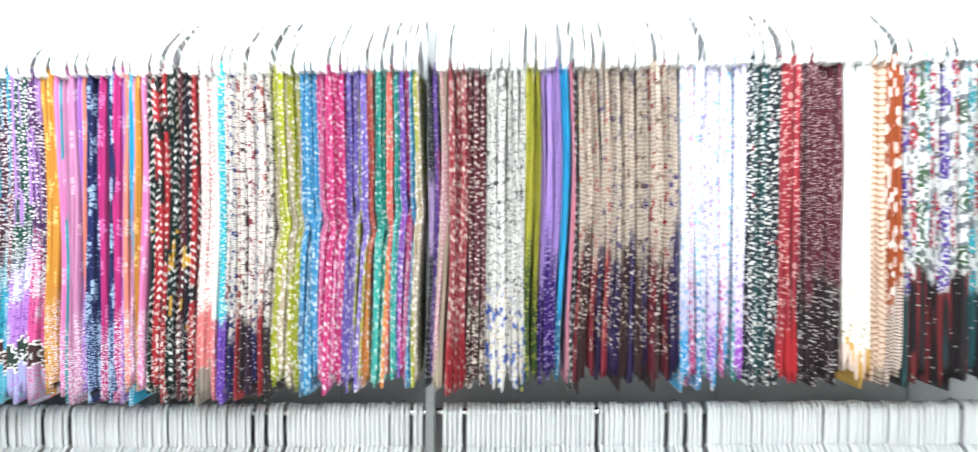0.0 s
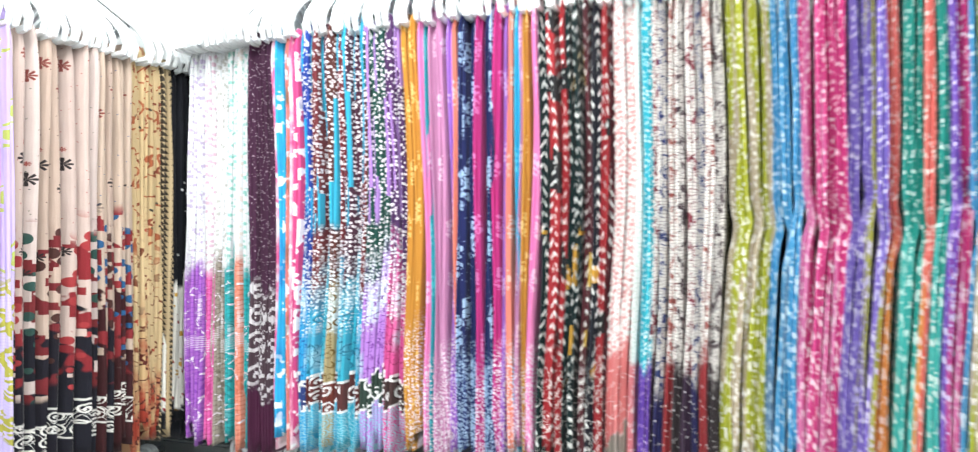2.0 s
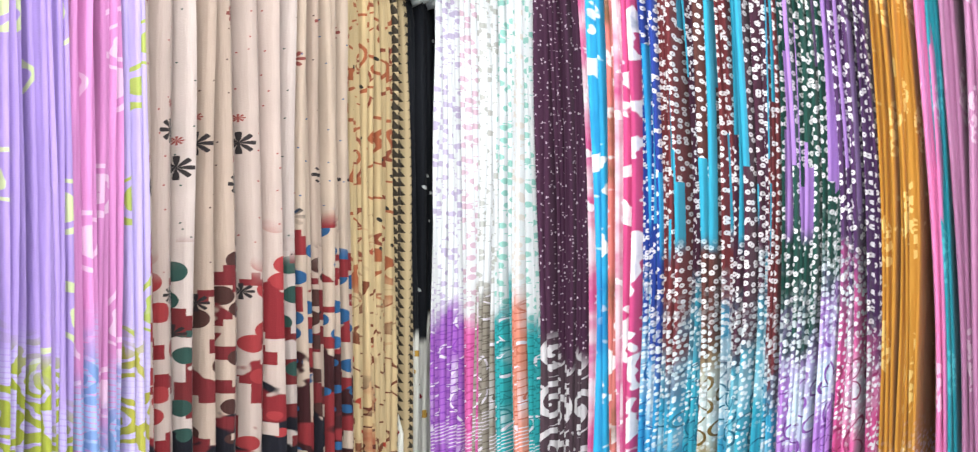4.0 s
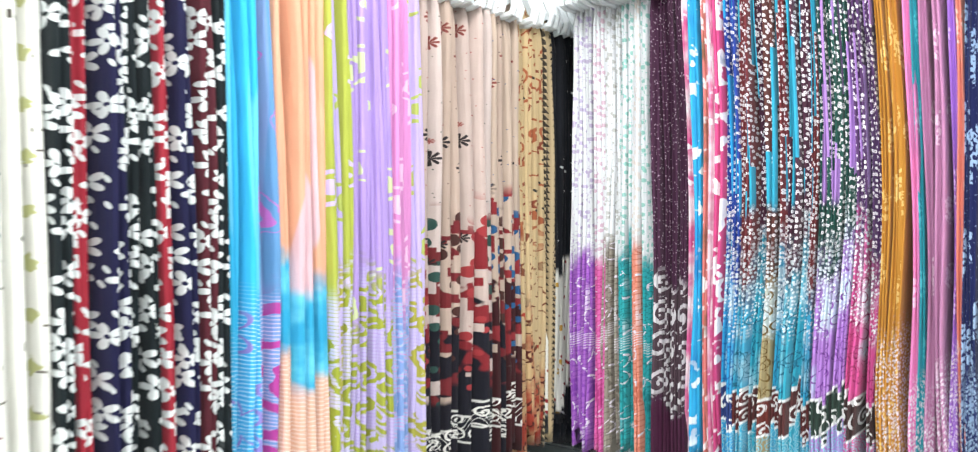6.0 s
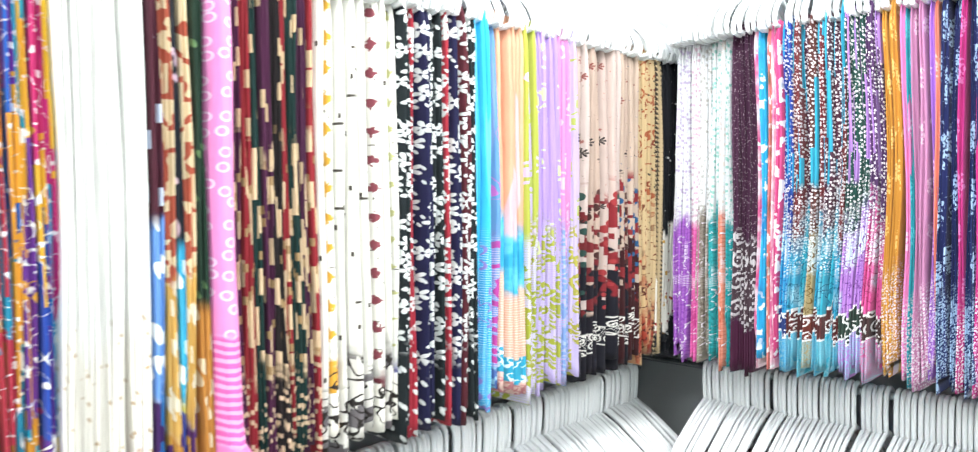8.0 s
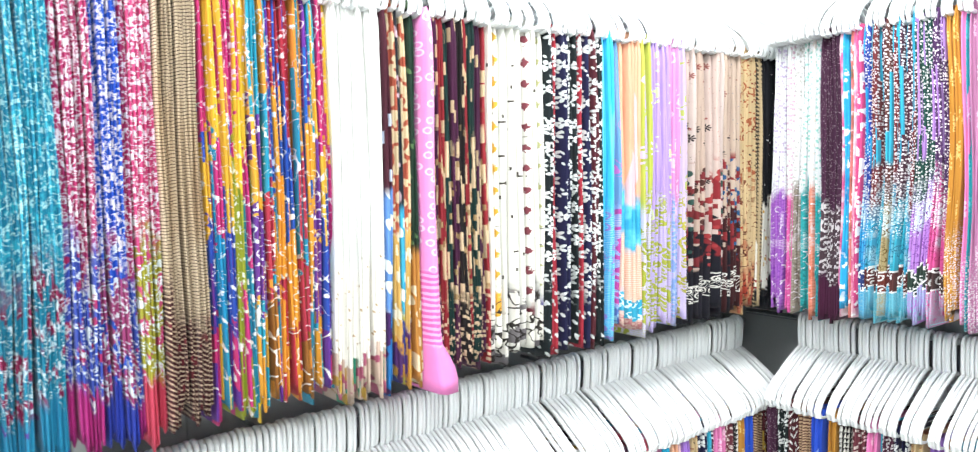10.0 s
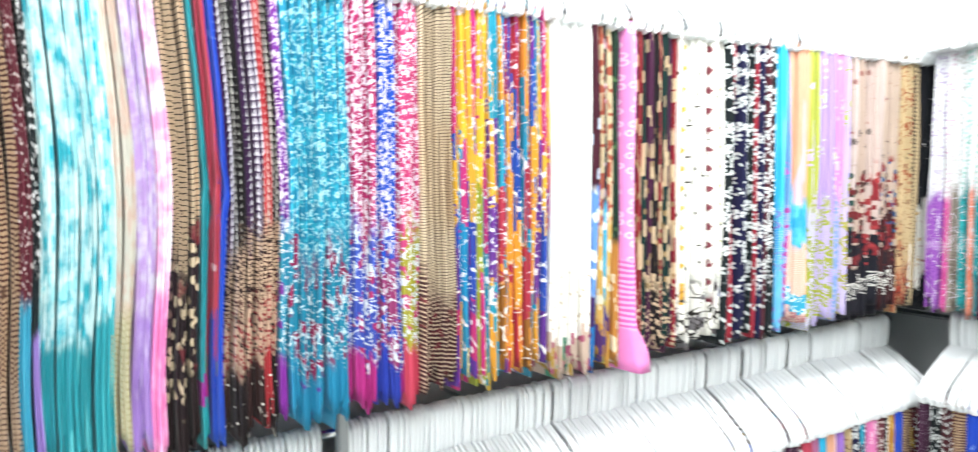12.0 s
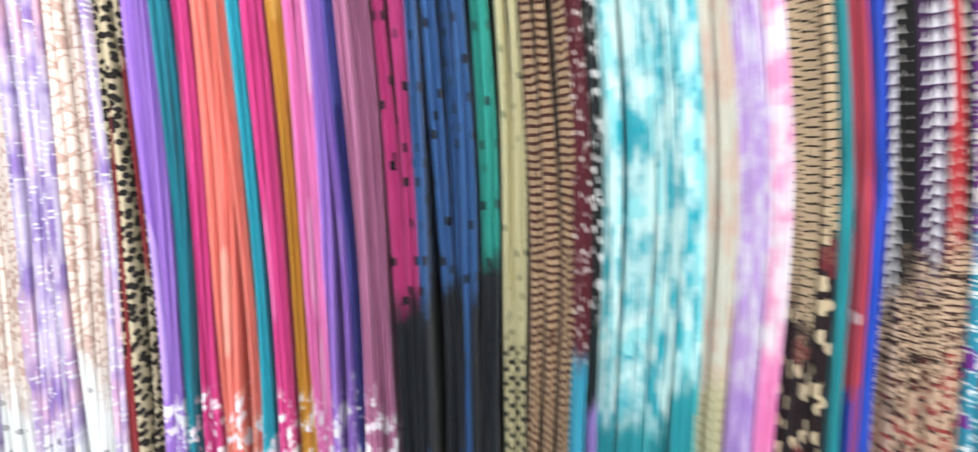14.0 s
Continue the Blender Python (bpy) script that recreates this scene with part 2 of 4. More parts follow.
WHITE_PLASTIC = plain("white_plastic", "f0f1f3", 0.38, 0.0, 60.0, 0.05, 0.04)
WALL_WHITE = plain("white_wall_paint", "f2f2f2", 0.7)
GREY_PANEL = plain("dark_grey_panel", "b2b5b7", 0.22, 0.0, 12.0, 0.12)
CHROME = plain("chrome", "e8eaec", 0.2, 1.0, 80.0, 0.06)
STEEL = plain("brushed_steel_post", "9a9da0", 0.38, 0.9, 90.0, 0.1)
TILE = plain("grey_floor_tile", "a8a49c", 0.35, 0.0, 8.0, 0.1)
CEILING = plain("white_ceiling_paint", "f4f4f4", 0.8)
# Glowing face of the added, unseen ceiling panels.
GLOW = Nodes("added_lamp_diffuser")
GLOW.bsdf.inputs["Emission Color"].default_value = (1, 0.985, 0.97, 1)
GLOW.bsdf.inputs["Emission Strength"].default_value = 6.0
GLOW = GLOW.mat


# ---- mesh helpers ----
def mesh_of(name, bm, material, smooth=True):
    me = bpy.data.meshes.new(name)
    bm.normal_update()
    bm.to_mesh(me)
    bm.free()
    me.materials.append(material)
    for p in me.polygons:
        p.use_smooth = smooth
    return me


def part(name, bm, material, parent=None, label="", smooth=False):
    ob = new(name, mesh_of(name, bm, material, smooth))
    ob.parent = parent
    return tagged(ob, label)


def box(lo, hi, bevel=0.0):
    bm = bmesh.new()
    bmesh.ops.create_cube(bm, size=1.0)
    for v in bm.verts:
        v.co = Vector([(lo[i] + hi[i]) / 2 + v.co[i] * (hi[i] - lo[i]) for i in range(3)])
    if bevel:
        bmesh.ops.bevel(bm, geom=bm.edges[:], offset=bevel, segments=2, affect="EDGES")
    return bm


def tube(points, radius, sides=10):
    bm = bmesh.new()
    rings = []
    for i, p in enumerate(points):
        a, b = Vector(points[max(i - 1, 0)]), Vector(points[min(i + 1, len(points) - 1)])
        q = (b - a).to_track_quat("Z", "Y")
        rings.append([bm.verts.new(Vector(p) + q @ Vector((math.cos(k * math.tau / sides) * radius, math.sin(k * math.tau / sides) * radius, 0))) for k in range(sides)])
    for r0, r1 in zip(rings, rings[1:]):
        for k in range(sides):
            bm.faces.new((r0[k], r0[(k + 1) % sides], r1[(k + 1) % sides], r1[k]))
    bm.faces.new(rings[0][::-1])
    bm.faces.new(rings[-1])
    return bm


def ribbon(points, wide, thick, closed=False):
    """A flat moulding that follows points in the yz plane: thick along x, wide in the plane, with chamfered edges."""
    bm = bmesh.new()
    count = len(points)
    rings = []
    c = min(wide, thick) * 0.28
    section = ((-thick / 2, -wide / 2 + c), (-thick / 2 + c, -wide / 2), (thick / 2 - c, -wide / 2), (thick / 2, -wide / 2 + c),
               (thick / 2, wide / 2 - c), (thick / 2 - c, wide / 2), (-thick / 2 + c, wide / 2), (-thick / 2, wide / 2 - c))
    for i, (y, z) in enumerate(points):
        if closed:
            a, b = points[i - 1], points[(i + 1) % count]
        else:
            a, b = points[max(i - 1, 0)], points[min(i + 1, count - 1)]
        dy, dz = b[0] - a[0], b[1] - a[1]
        ln = math.hypot(dy, dz)
        ny, nz = -dz / ln, dy / ln
        rings.append([bm.verts.new((sx, y + ny * sw, z + nz * sw)) for sx, sw in section])
    pairs = list(zip(rings, rings[1:])) + ([(rings[-1], rings[0])] if closed else [])
    for r0, r1 in pairs:
        for k in range(8):
            bm.faces.new((r0[k], r1[k], r1[(k + 1) % 8], r0[(k + 1) % 8]))
    if not closed:
        bm.faces.new(rings[0])
        bm.faces.new(rings[-1][::-1])
    return bm


# ---- the two rails: place along each, and what stands across it ----
SLOPE = 0.07
LEAN_A = math.atan(SLOPE)


def on_a(x, out=0.0, z=0.0, turn=0.0):
    """On the long wall: x along it, out towards the room from the cloths' front line."""
    y = 2.175 - SLOPE * (x + 1.0)
    n = Vector((-math.sin(LEAN_A), -math.cos(LEAN_A), 0))
    p = Vector((x, y, z + 0.018 * (x + 1.0) * (z > 0.3))) + n * out
    return Matrix.Translation(p) @ pose(0, 0, 0, 0, 0, 180 - math.degrees(LEAN_A) + turn)


def on_b(y, out=0.0, z=0.0, turn=0.0):
    return Matrix.Translation((-1.755 + out, y, z)) @ pose(0, 0, 0, 0, 0, -90 + turn)


HALF = 0.2      # half the width of a hanger
BAR_A, BAR_B, LOW_A, LOW_B = 1.893, 1.845, 0.648, 0.58
NECK, HOOK = 0.178, 0.305

# ---- structure ----
WALL_OUT = -2 * HALF - 0.03


def slab(name, lo, hi, material, m=None, bevel=0.0):
    ob = tagged(part(name, box(lo, hi, bevel), material), kind="structure")
    if m is not None:
        ob.matrix_world = m
    return ob


# walls are laid in the rails' own frames: x along, y out of the wall
frame_a, frame_b = on_a(0.0, WALL_OUT), on_b(0.6, WALL_OUT)
slab("wall_north", (-2.6, -0.12, 1.2), (2.6, 0.0, 2.85), WALL_WHITE, frame_a)
north_panel = slab("wall_north_panel", (-2.6, -0.12, 0.0), (2.6, -0.008, 1.2), GREY_PANEL, frame_a)
slab("wall_west", (-2.2, -0.12, 1.2), (3.4, 0.0, 2.85), WALL_WHITE, frame_b)
west_panel = slab("wall_west_panel", (-2.2, -0.12, 0.0), (3.4, -0.008, 1.2), GREY_PANEL, frame_b)
slab("wall_south", (-2.4, -2.9, 0.0), (2.5, -2.78, 2.85), WALL_WHITE)
slab("wall_east", (2.38, -2.78, 0.0), (2.5, 2.6, 2.85), WALL_WHITE)
for wall, x0, count in ((north_panel, -2.6, 9), (west_panel, -2.2, 9)):
    for k in range(count):
        part("board", box((x0 + k * 0.6 + 0.002, -0.008, 0.0), (x0 + k * 0.6 + 0.598, 0.0, 1.2), 0.002), GREY_PANEL, wall)
slab("floor", (-2.4, -2.9, -0.1), (2.5, 2.9, 0.0), TILE)
slab("ceiling", (-2.6, -2.9, 2.85), (2.6, 3.0, 2.95), CEILING)
# Unseen fixtures, added to go with the area lamps above.
for lx, ly in ADDED_LAMPS:
    lamp = tagged(part("added_ceiling_light", box((lx - 0.31, ly - 0.61, 2.835), (lx + 0.31, ly + 0.61, 2.85), 0.003), CEILING),
                  "flat white square-edged ceiling light panel, switched on", "ceiling light", "ceiling lights")
    part("diffuser", box((lx - 0.29, ly - 0.58, 2.8325), (lx + 0.29, ly + 0.58, 2.8345)), GLOW, lamp, "glowing white diffuser of the added panel")


# ---- rails and posts ----
def rail(name, place, s0, s1, z, label):
    a, b = place(s0, -HALF - 0.01, z).translation, place(s1, -HALF - 0.01, z).translation
    ob = tagged(part(name, tube([a, a.lerp(b, 0.33), a.lerp(b, 0.66), b], 0.011, 12), CHROME, smooth=True), label, "rail", "garment rails")
    for k in range(1, 5):
        s = s0 + (s1 - s0) * (0.245 * k)
        m = place(s, -HALF, z)
        bm = tube([m @ Vector((0, -HALF - 0.03, -0.02)), m @ Vector((0, -0.06, -0.02)), m @ Vector((0, 0.0, -0.012))], 0.006, 8)
        part("bracket", bm, CHROME, ob, smooth=True)
    return ob


for nm, place, s0, s1, bar in (("upper_rail", on_a, -1.93, 1.6, BAR_A), ("lower_rail", on_a, -1.93, 1.6, LOW_A),
                               ("upper_rail", on_b, 2.4, -1.5, BAR_B), ("lower_rail", on_b, 2.5, -1.5, LOW_B)):
    rail(nm, place, s0, s1, bar + HOOK - 0.026, "round chrome hanging rail full of white hangers")


def post(place, s, out):
    ob = tagged(new("upright_post"), "brushed steel upright post between the racks of hangers", "post", "rack posts")
    ob.matrix_world = place(s, out)
    part("column", box((-0.0125, -0.0125, 0.0), (0.0125, 0.0125, 2.75), 0.003), STEEL, ob)
    part("foot", box((-0.04, -0.04, 0.0), (0.04, 0.04, 0.012), 0.003), STEEL, ob)
    part("collar", box((-0.016, -0.016, 2.14), (0.016, 0.016, 2.18), 0.004), CHROME, ob)


POST_A, POST_B = -0.083, 0.098
post(on_a, POST_A, -0.14)
post(on_b, POST_B, -0.14)


# ---- hangers ----
def hanger_outline():
    pts = []
    for sgn in (1, -1):
        arm = [(0.012, NECK), (0.06, NECK - 0.026), (0.12, NECK - 0.069), (0.165, NECK - 0.102), (0.188, NECK - 0.128), (0.2, 0.022), (0.194, 0.004), (0.176, 0.0)]
        if sgn == 1:
            pts += [(y, z) for y, z in arm]
        else:
            pts += [(-y, z) for y, z in arm[::-1]]
    return pts


def hook_outline():
    """The stem rises in front of the rail and turns over it towards the wall."""
    r = 0.021
    pts = [(0.002, NECK - 0.004), (0.008, NECK + 0.02), (0.011, NECK + 0.06)]
    for k in range(9):
        a = math.radians(k * 25)
        pts.append((math.cos(a) * r - 0.01, HOOK - r - 0.006 + math.sin(a) * r))
    return pts


ARMS = hanger_outline()
ARMS = ARMS[len(ARMS) // 2:] + ARMS[:len(ARMS) // 2]
HANGER_BODY = mesh_of("hanger_body", ribbon(ARMS, 0.013, 0.0108), WHITE_PLASTIC, False)
HANGER_HOOK = mesh_of("hook", ribbon(hook_outline(), 0.013, 0.0116), WHITE_PLASTIC, False)
HANGER_BAR = mesh_of("bar", ribbon([(0.177, 0.0), (0.0, 0.0), (-0.177, 0.0)], 0.0122, 0.0098), WHITE_PLASTIC, False)

both = ribbon(ARMS, 0.013, 0.0108)
both.from_mesh(HANGER_HOOK)
both.from_mesh(HANGER_BAR)
HANGER_WHOLE = mesh_of("hangers", both, WHITE_PLASTIC, False)


def hanger(m, label, group):
    ob = tagged(new("hanger", HANGER_BODY), label, "hanger", group)
    ob.matrix_world = m
    new("hook", HANGER_HOOK).parent = ob
    new("bar", HANGER_BAR).parent = ob
    return ob


# ---- folded cloths ----
def cloth_mesh(seed, thick, length, lobes, kink, flare, deep=HALF - 0.006, bow=0.0, foot=0.0, toe=0.0):
    """A length of cloth folded many times over the bar; the folds' edges face the room."""
    rnd = random.Random(seed)
    prof = []
    h = 0.5
    for y in (-deep, -deep * 0.4, deep * 0.25, deep * 0.75):
        prof.append((-h, y, 0))
    depth = [rnd.uniform(-0.010, 0.004) for _ in range(lobes)]
    for k in range(lobes):
        x0, w = -h + k / lobes, 1 / lobes
        if k:
            prof.append((x0, deep - rnd.uniform(0.013, 0.022), k))
        for f, d in ((0.17, -0.006), (0.5, 0.003), (0.83, -0.006)):
            prof.append((x0 + w * f, deep + d + depth[k], k))
    for y in (deep * 0.75, deep * 0.25, -deep * 0.4, -deep):
        prof.append((h, y, lobes - 1))
    arc = [0.0]
    for (x0, y0, _), (x1, y1, _) in zip(prof, prof[1:]):
        arc.append(arc[-1] + math.hypot((x1 - x0) * thick, 0.4 * (y1 - y0)))
    middle = arc[len(arc) // 2] if lobes > 1 else (arc[5] if len(arc) > 5 else 0.0)
    arc = [a - middle for a in arc]                                  # u is nought at the middle of the front
    loose = rnd.random() > 0.45
    shift = [rnd.uniform(0.15, 0.4) * k * loose for k in range(lobes)]      # often each fold shows another strip of the print
    rows = [-0.006, 0.004, 0.018, 0.04] + [0.04 + (length - 0.04) * (k / 30) for k in range(1, 31)]
    hems = [rnd.uniform(-0.03, 0.014) for _ in range(lobes)]
    slant = rnd.uniform(-0.01, 0.018)
    ph = [rnd.uniform(0, 6.28) for _ in range(6)]
    sway, drift = rnd.uniform(0.0008, 0.0024), rnd.uniform(-0.006, 0.006)
    at = rnd.uniform(0.36, 0.44)
    peak = rnd.uniform(0.006, 0.03)
    bm = bmesh.new()
    uv = bm.loops.layers.uv.new("UVMap")
    grid = []
    for i, v in enumerate(rows):
        f = v / length
        grow = (0.42, 0.62, 0.8, 0.9)[i] if i < 4 else 0.92 + (flare * f if flare < 0.5 else flare * f ** 7)
        ox = math.sin(v * 7 + ph[0]) * sway * min(1, v * 6) + drift * f * f + bow * max(0.0, math.sin(min(1.0, max(0.0, f) * 1.15) * math.pi)) ** 1.5 * (f > 0) + foot * max(0.0, f) ** 1.3
        oy = math.sin(v * 5 + ph[1]) * 0.004 + (0.0 if i > 3 else (-0.016, -0.008, -0.003, 0.0)[i])
        if kink:
            g = math.exp(-((v - at) / 0.03) ** 2)
            ox += kink * g
            oy -= 0.010 * g
        ring = []
        for x, y, k in prof:
            zz = v + ((hems[k] + slant * x) * f ** 3 if v > 0.3 else 0)
            wob = math.sin(v * 11 + ph[2] + k * 1.9) * 0.0012 * min(1, v * 5)
            front = max(0.0, y / deep)
            oyy = oy * front + math.sin(v * 8 + ph[3] + k * 2.3) * 0.003 * front
            if i < 3:
                zz -= peak * front ** 6 * (1.0, 0.7, 0.3)[i]
            if toe:
                oyy += toe * front * max(0.0, f - 0.84) ** 1.5 * 9
            ring.append(bm.verts.new((x * thick * grow + ox + wob - toe * 4.5 * math.sin(min(1.0, max(0.0, f - 0.87) / 0.13) * 2.2) * 0.16 * (x < 0), y + oyy, -zz)))
        grid.append(ring)
    count = len(prof)
    for i in range(len(rows) - 1):
        for k in range(count):
            k1 = (k + 1) % count
            if k1 == 0:
                face = bm.faces.new((grid[i][k], grid[i + 1][k], grid[i + 1][0], grid[i][0]))
                us = (arc[k], arc[k], arc[k] + thick, arc[k] + thick)
            else:
                face = bm.faces.new((grid[i][k], grid[i + 1][k], grid[i + 1][k1], grid[i][k1]))
                jump = shift[max(prof[k][2], 0)]
                us = (arc[k] + jump, arc[k] + jump, arc[k1] + jump, arc[k1] + jump)
            for loop, u, v in zip(face.loops, us, (rows[i], rows[i + 1], rows[i + 1], rows[i])):
                loop[uv].uv = (u, v)
    top = bm.faces.new(grid[0])
    low = bm.faces.new(grid[-1][::-1])
    for face, v in ((top, 0.0), (low, length)):
        for loop in face.loops:
            loop[uv].uv = (loop.vert.co.x, v)
    bmesh.ops.recalc_face_normals(bm, faces=bm.faces[:])
    return bm


MESHES = {}


def cloth_data(material, variant, thick, length, kinked, lobes=0, bow=0.0, foot=0.0):
    """One mesh for each material and variant, shared by the cloths that are alike."""
    key = (material.name, variant, round(thick, 4), round(length, 3), kinked, lobes, bow, foot)
    if key not in MESHES:
        rnd = random.Random(variant * 31 + 7)
        thick = thick * 1.06 if kinked else thick
        kink = -rnd.uniform(0.005, 0.013) if kinked else 0.0
        folds = lobes or max(2, min(5, round(thick / 0.0052) - variant % 2))
        MESHES[key] = mesh_of("folded_cloth", cloth_mesh(variant, thick, length, folds, kink, rnd.uniform(0.1, 0.34), bow=bow, foot=foot), material)
    return MESHES[key]


dice = random.Random(11)
KINDS = (("batik", "batik_cloth"), ("tie-dyed", "batik_cloth"), ("marbled", "batik_cloth"), ("flor", "floral_cloth"), ("flower", "floral_cloth"), ("rose", "floral_cloth"),
         ("dot", "dotted_cloth"), ("spots", "dotted_cloth"), ("rings", "dotted_cloth"), ("plain", "plain_cloth"), ("strip", "striped_cloth"), ("lines", "striped_cloth"))


# where along the long wall, then how far the middle and the foot of the cloths there hang to the side
HANG_A = np.array(((-1.72, 0.0, 0.0), (-1.55, 0.002, 0.002), (-1.48, 0.018, 0.012), (-1.37, 0.014, 0.002), (-1.25, 0.012, -0.006), (-1.12, 0.026, 0.024),
                   (-1.05, 0.018, 0.022), (-0.97, 0.004, 0.010), (-0.90, 0.002, 0.006), (-0.83, 0.016, 0.002), (-0.70, 0.004, -0.008), (-0.62, 0.008, -0.002),
                   (-0.50, 0.014, 0.000), (-0.37, 0.010, 0.002), (-0.29, 0.006, -0.010), (-0.20, 0.002, -0.010), (-0.10, 0.012, -0.004), (0.00, 0.006, -0.006),
                   (0.15, -0.002, -0.002), (0.28, 0.006, -0.014), (0.34, 0.008, -0.012), (0.60, 0.005, 0.008), (0.77, -0.004, -0.006), (1.60, 0.0, 0.0)))


def bow_at(place, s):
    """Neighbouring cloths hang in the same slow curve: the bow and the foot's shift."""
    if place is on_b:
        b, f = -0.018 * math.exp(-((s + 0.45) / 0.5) ** 2) + 0.004 * math.sin(s * 7), 0.004 * math.sin(s * 11) - 0.022 * min(1.0, max(0.0, (-0.62 - s) / 0.15))
    else:
        f = -float(np.interp(s, HANG_A[:, 0], HANG_A[:, 2]))
        b = -float(np.interp(s, HANG_A[:, 0], HANG_A[:, 1])) - 0.36 * f
    return round(b / 0.003) * 0.003, round(f / 0.003) * 0.003


def run(place, bar, s0, s1, mats, label, pitch=0.0165, length=0.85, kinked=False, fill=0.92, back=0.0, lobes=0):
    """Cloths of one kind side by side along a rail, each over its hanger."""
    count = max(1, round(abs(s1 - s0) / pitch))
    name = next((n for word, n in KINDS if word in label), "printed_cloth")
    if len(label.split()) < 8:
        label += " on a white hanger"
    widths = [dice.uniform(0.76, 1.24) for _ in range(count)]
    share = (s1 - s0) / sum(widths)
    edge = s0
    for k in range(count):
        step = widths[k] * share
        s = edge + step / 2
        edge += step
        mat = mats[k % len(mats)] if isinstance(mats, tuple) else dice.choice(mats)
        tilt = dice.uniform(-1.2, 1.2)
        out = -HALF - back + dice.uniform(-0.012, 0.008)
        if place is on_a:      # the places along the long wall are those of the cloths' middles
            s -= float(np.interp(s, HANG_A[:, 0], HANG_A[:, 1]))
        m = place(s, out, bar + dice.uniform(-0.006, 0.005), tilt)
        ob = tagged(new(name, cloth_data(mat, dice.randrange(6), max(0.004, round(abs(step) * fill / 0.0012) * 0.0012), length + dice.choice((0.0, 0.012, -0.010, -0.022)) + (0.026 if place is on_a else 0.0), kinked, lobes, *bow_at(place, s))),
                    label, "cloth", "cloths on the upper rails")
        ob.matrix_world = m


def joined(name, pieces, label, category):
    """Many like pieces beyond count as one mesh: (mesh, matrix) each."""
    verts, faces, uvs, slots, index = [], [], [], [], []
    for me, m in pieces:
        base = len(verts)
        verts += [m @ v.co for v in me.vertices]
        if me.materials[0] not in slots:
            slots.append(me.materials[0])
        slot = slots.index(me.materials[0])
        layer = me.uv_layers.active
        for p in me.polygons:
            faces.append([base + i for i in p.vertices])
            index.append(slot)
            if layer:
                uvs += [tuple(layer.data[i].uv) for i in p.loop_indices]
    out = bpy.data.meshes.new(name)
    out.from_pydata(verts, [], faces)
    for mt in slots:
        out.materials.append(mt)
    out.polygons.foreach_set("material_index", index)
    if uvs:
        out.uv_layers.new(name="UVMap").data.foreach_set("uv", [c for pair in uvs for c in pair])
        out.polygons.foreach_set("use_smooth", [True] * len(faces))
    out.update()
    return tagged(new(name, out), label, category, kind="stuff")


# ---- cloths of the long wall, from the corner outwards ----
# white with pale spots and a dyed foot
def pale(name, spot, foot, dark):
    return cloth(name, ("eae9ec", ("dots", 44, 0.24, spot), ("ticks", 60, 0.1, spot)),
                 (0.49, None, 0.03, (foot, ("tie", 11, 0.68, "eee6ee"), ("petals", 17, 0.44, dark), ("petals", 11, 0.46, "e6dae6"), ("lines", 0.011, 0.16, dark))),
                 (0.66, 0.69, 0.002, (foot, ("lines", 0.005, 0.3, "e0d4e0"))),
                 (0.76, 0.80, 0.002, (foot, ("tri", 0.02, 0.9, dark))))


W_PURPLE = pale("white_cloth_purple_foot", "c4b4d4", "a45cc0", "8a3fae")
W_PINK = pale("white_cloth_pink_foot", "dcb4c6", "e95aa6", "c93a86")
W_TAUPE = pale("white_cloth_taupe_foot", "c0bcb8", "9a8c80", "75675c")
W_TEAL = pale("white_cloth_teal_foot", "96ccc2", "14a7ac", "0a8288")
W_CORAL = pale("white_cloth_coral_foot", "e8d8d2", "f08a72", "d9694f")
for a, b, mt in ((-1.712, -1.664, W_PURPLE), (-1.664, -1.642, W_PINK), (-1.642, -1.602, W_TAUPE), (-1.602, -1.568, W_TEAL),
                 (-1.568, -1.553, W_CORAL), (-1.553, -1.512, W_TEAL)):
    run(on_a, BAR_A, a, b, [mt], "white cotton cloth with pale spots and a dyed foot", 0.02, 0.885, back=0.04, fill=0.95)
PLUM = cloth("plum_cloth", ("45203a", ("bars", 46, 0.075, "bda8b4"), ("dots", 90, 0.09, "b49aa8")),
             (0.56, 0.80, 0.02, ("4c3640", ("spirals", 15, 0.44, "c8c0c4"), ("leaves", 26, 0.09, "bfb6ba"))), (0.80, None, 0.004, ("4a1836",)))
run(on_a, BAR_A, -1.512, -1.444, [PLUM], "dark plum cloth with white flecks and grey leaf print", 0.0185, 0.88, back=0.02)
TD = [cloth("tie_dyed_pink", ("f4d3dc", ("tie", 16, 0.5, "e65a94"), ("blots", 30, 0.62, "fbf2f4"))),
      cloth("tie_dyed_cyan", ("12a7dc", ("blots", 22, 0.6, "eef6fb"), ("tie", 9, 0.6, "0b7fc0"))),
      cloth("tie_dyed_salmon", ("ee7a74", ("blots", 20, 0.55, "fdeeee"), ("tie", 12, 0.6, "8a5a3c"))),
      cloth("tie_dyed_magenta", ("e0407f", ("blots", 20, 0.56, "faeef3"), ("tie", 30, 0.72, "7f8fb0")))]
run(on_a, BAR_A, -1.444, -1.368, (TD[0], TD[1], TD[2], TD[0], TD[3]), "pink and blue tie-dyed cotton cloth", 0.0155, 0.865)


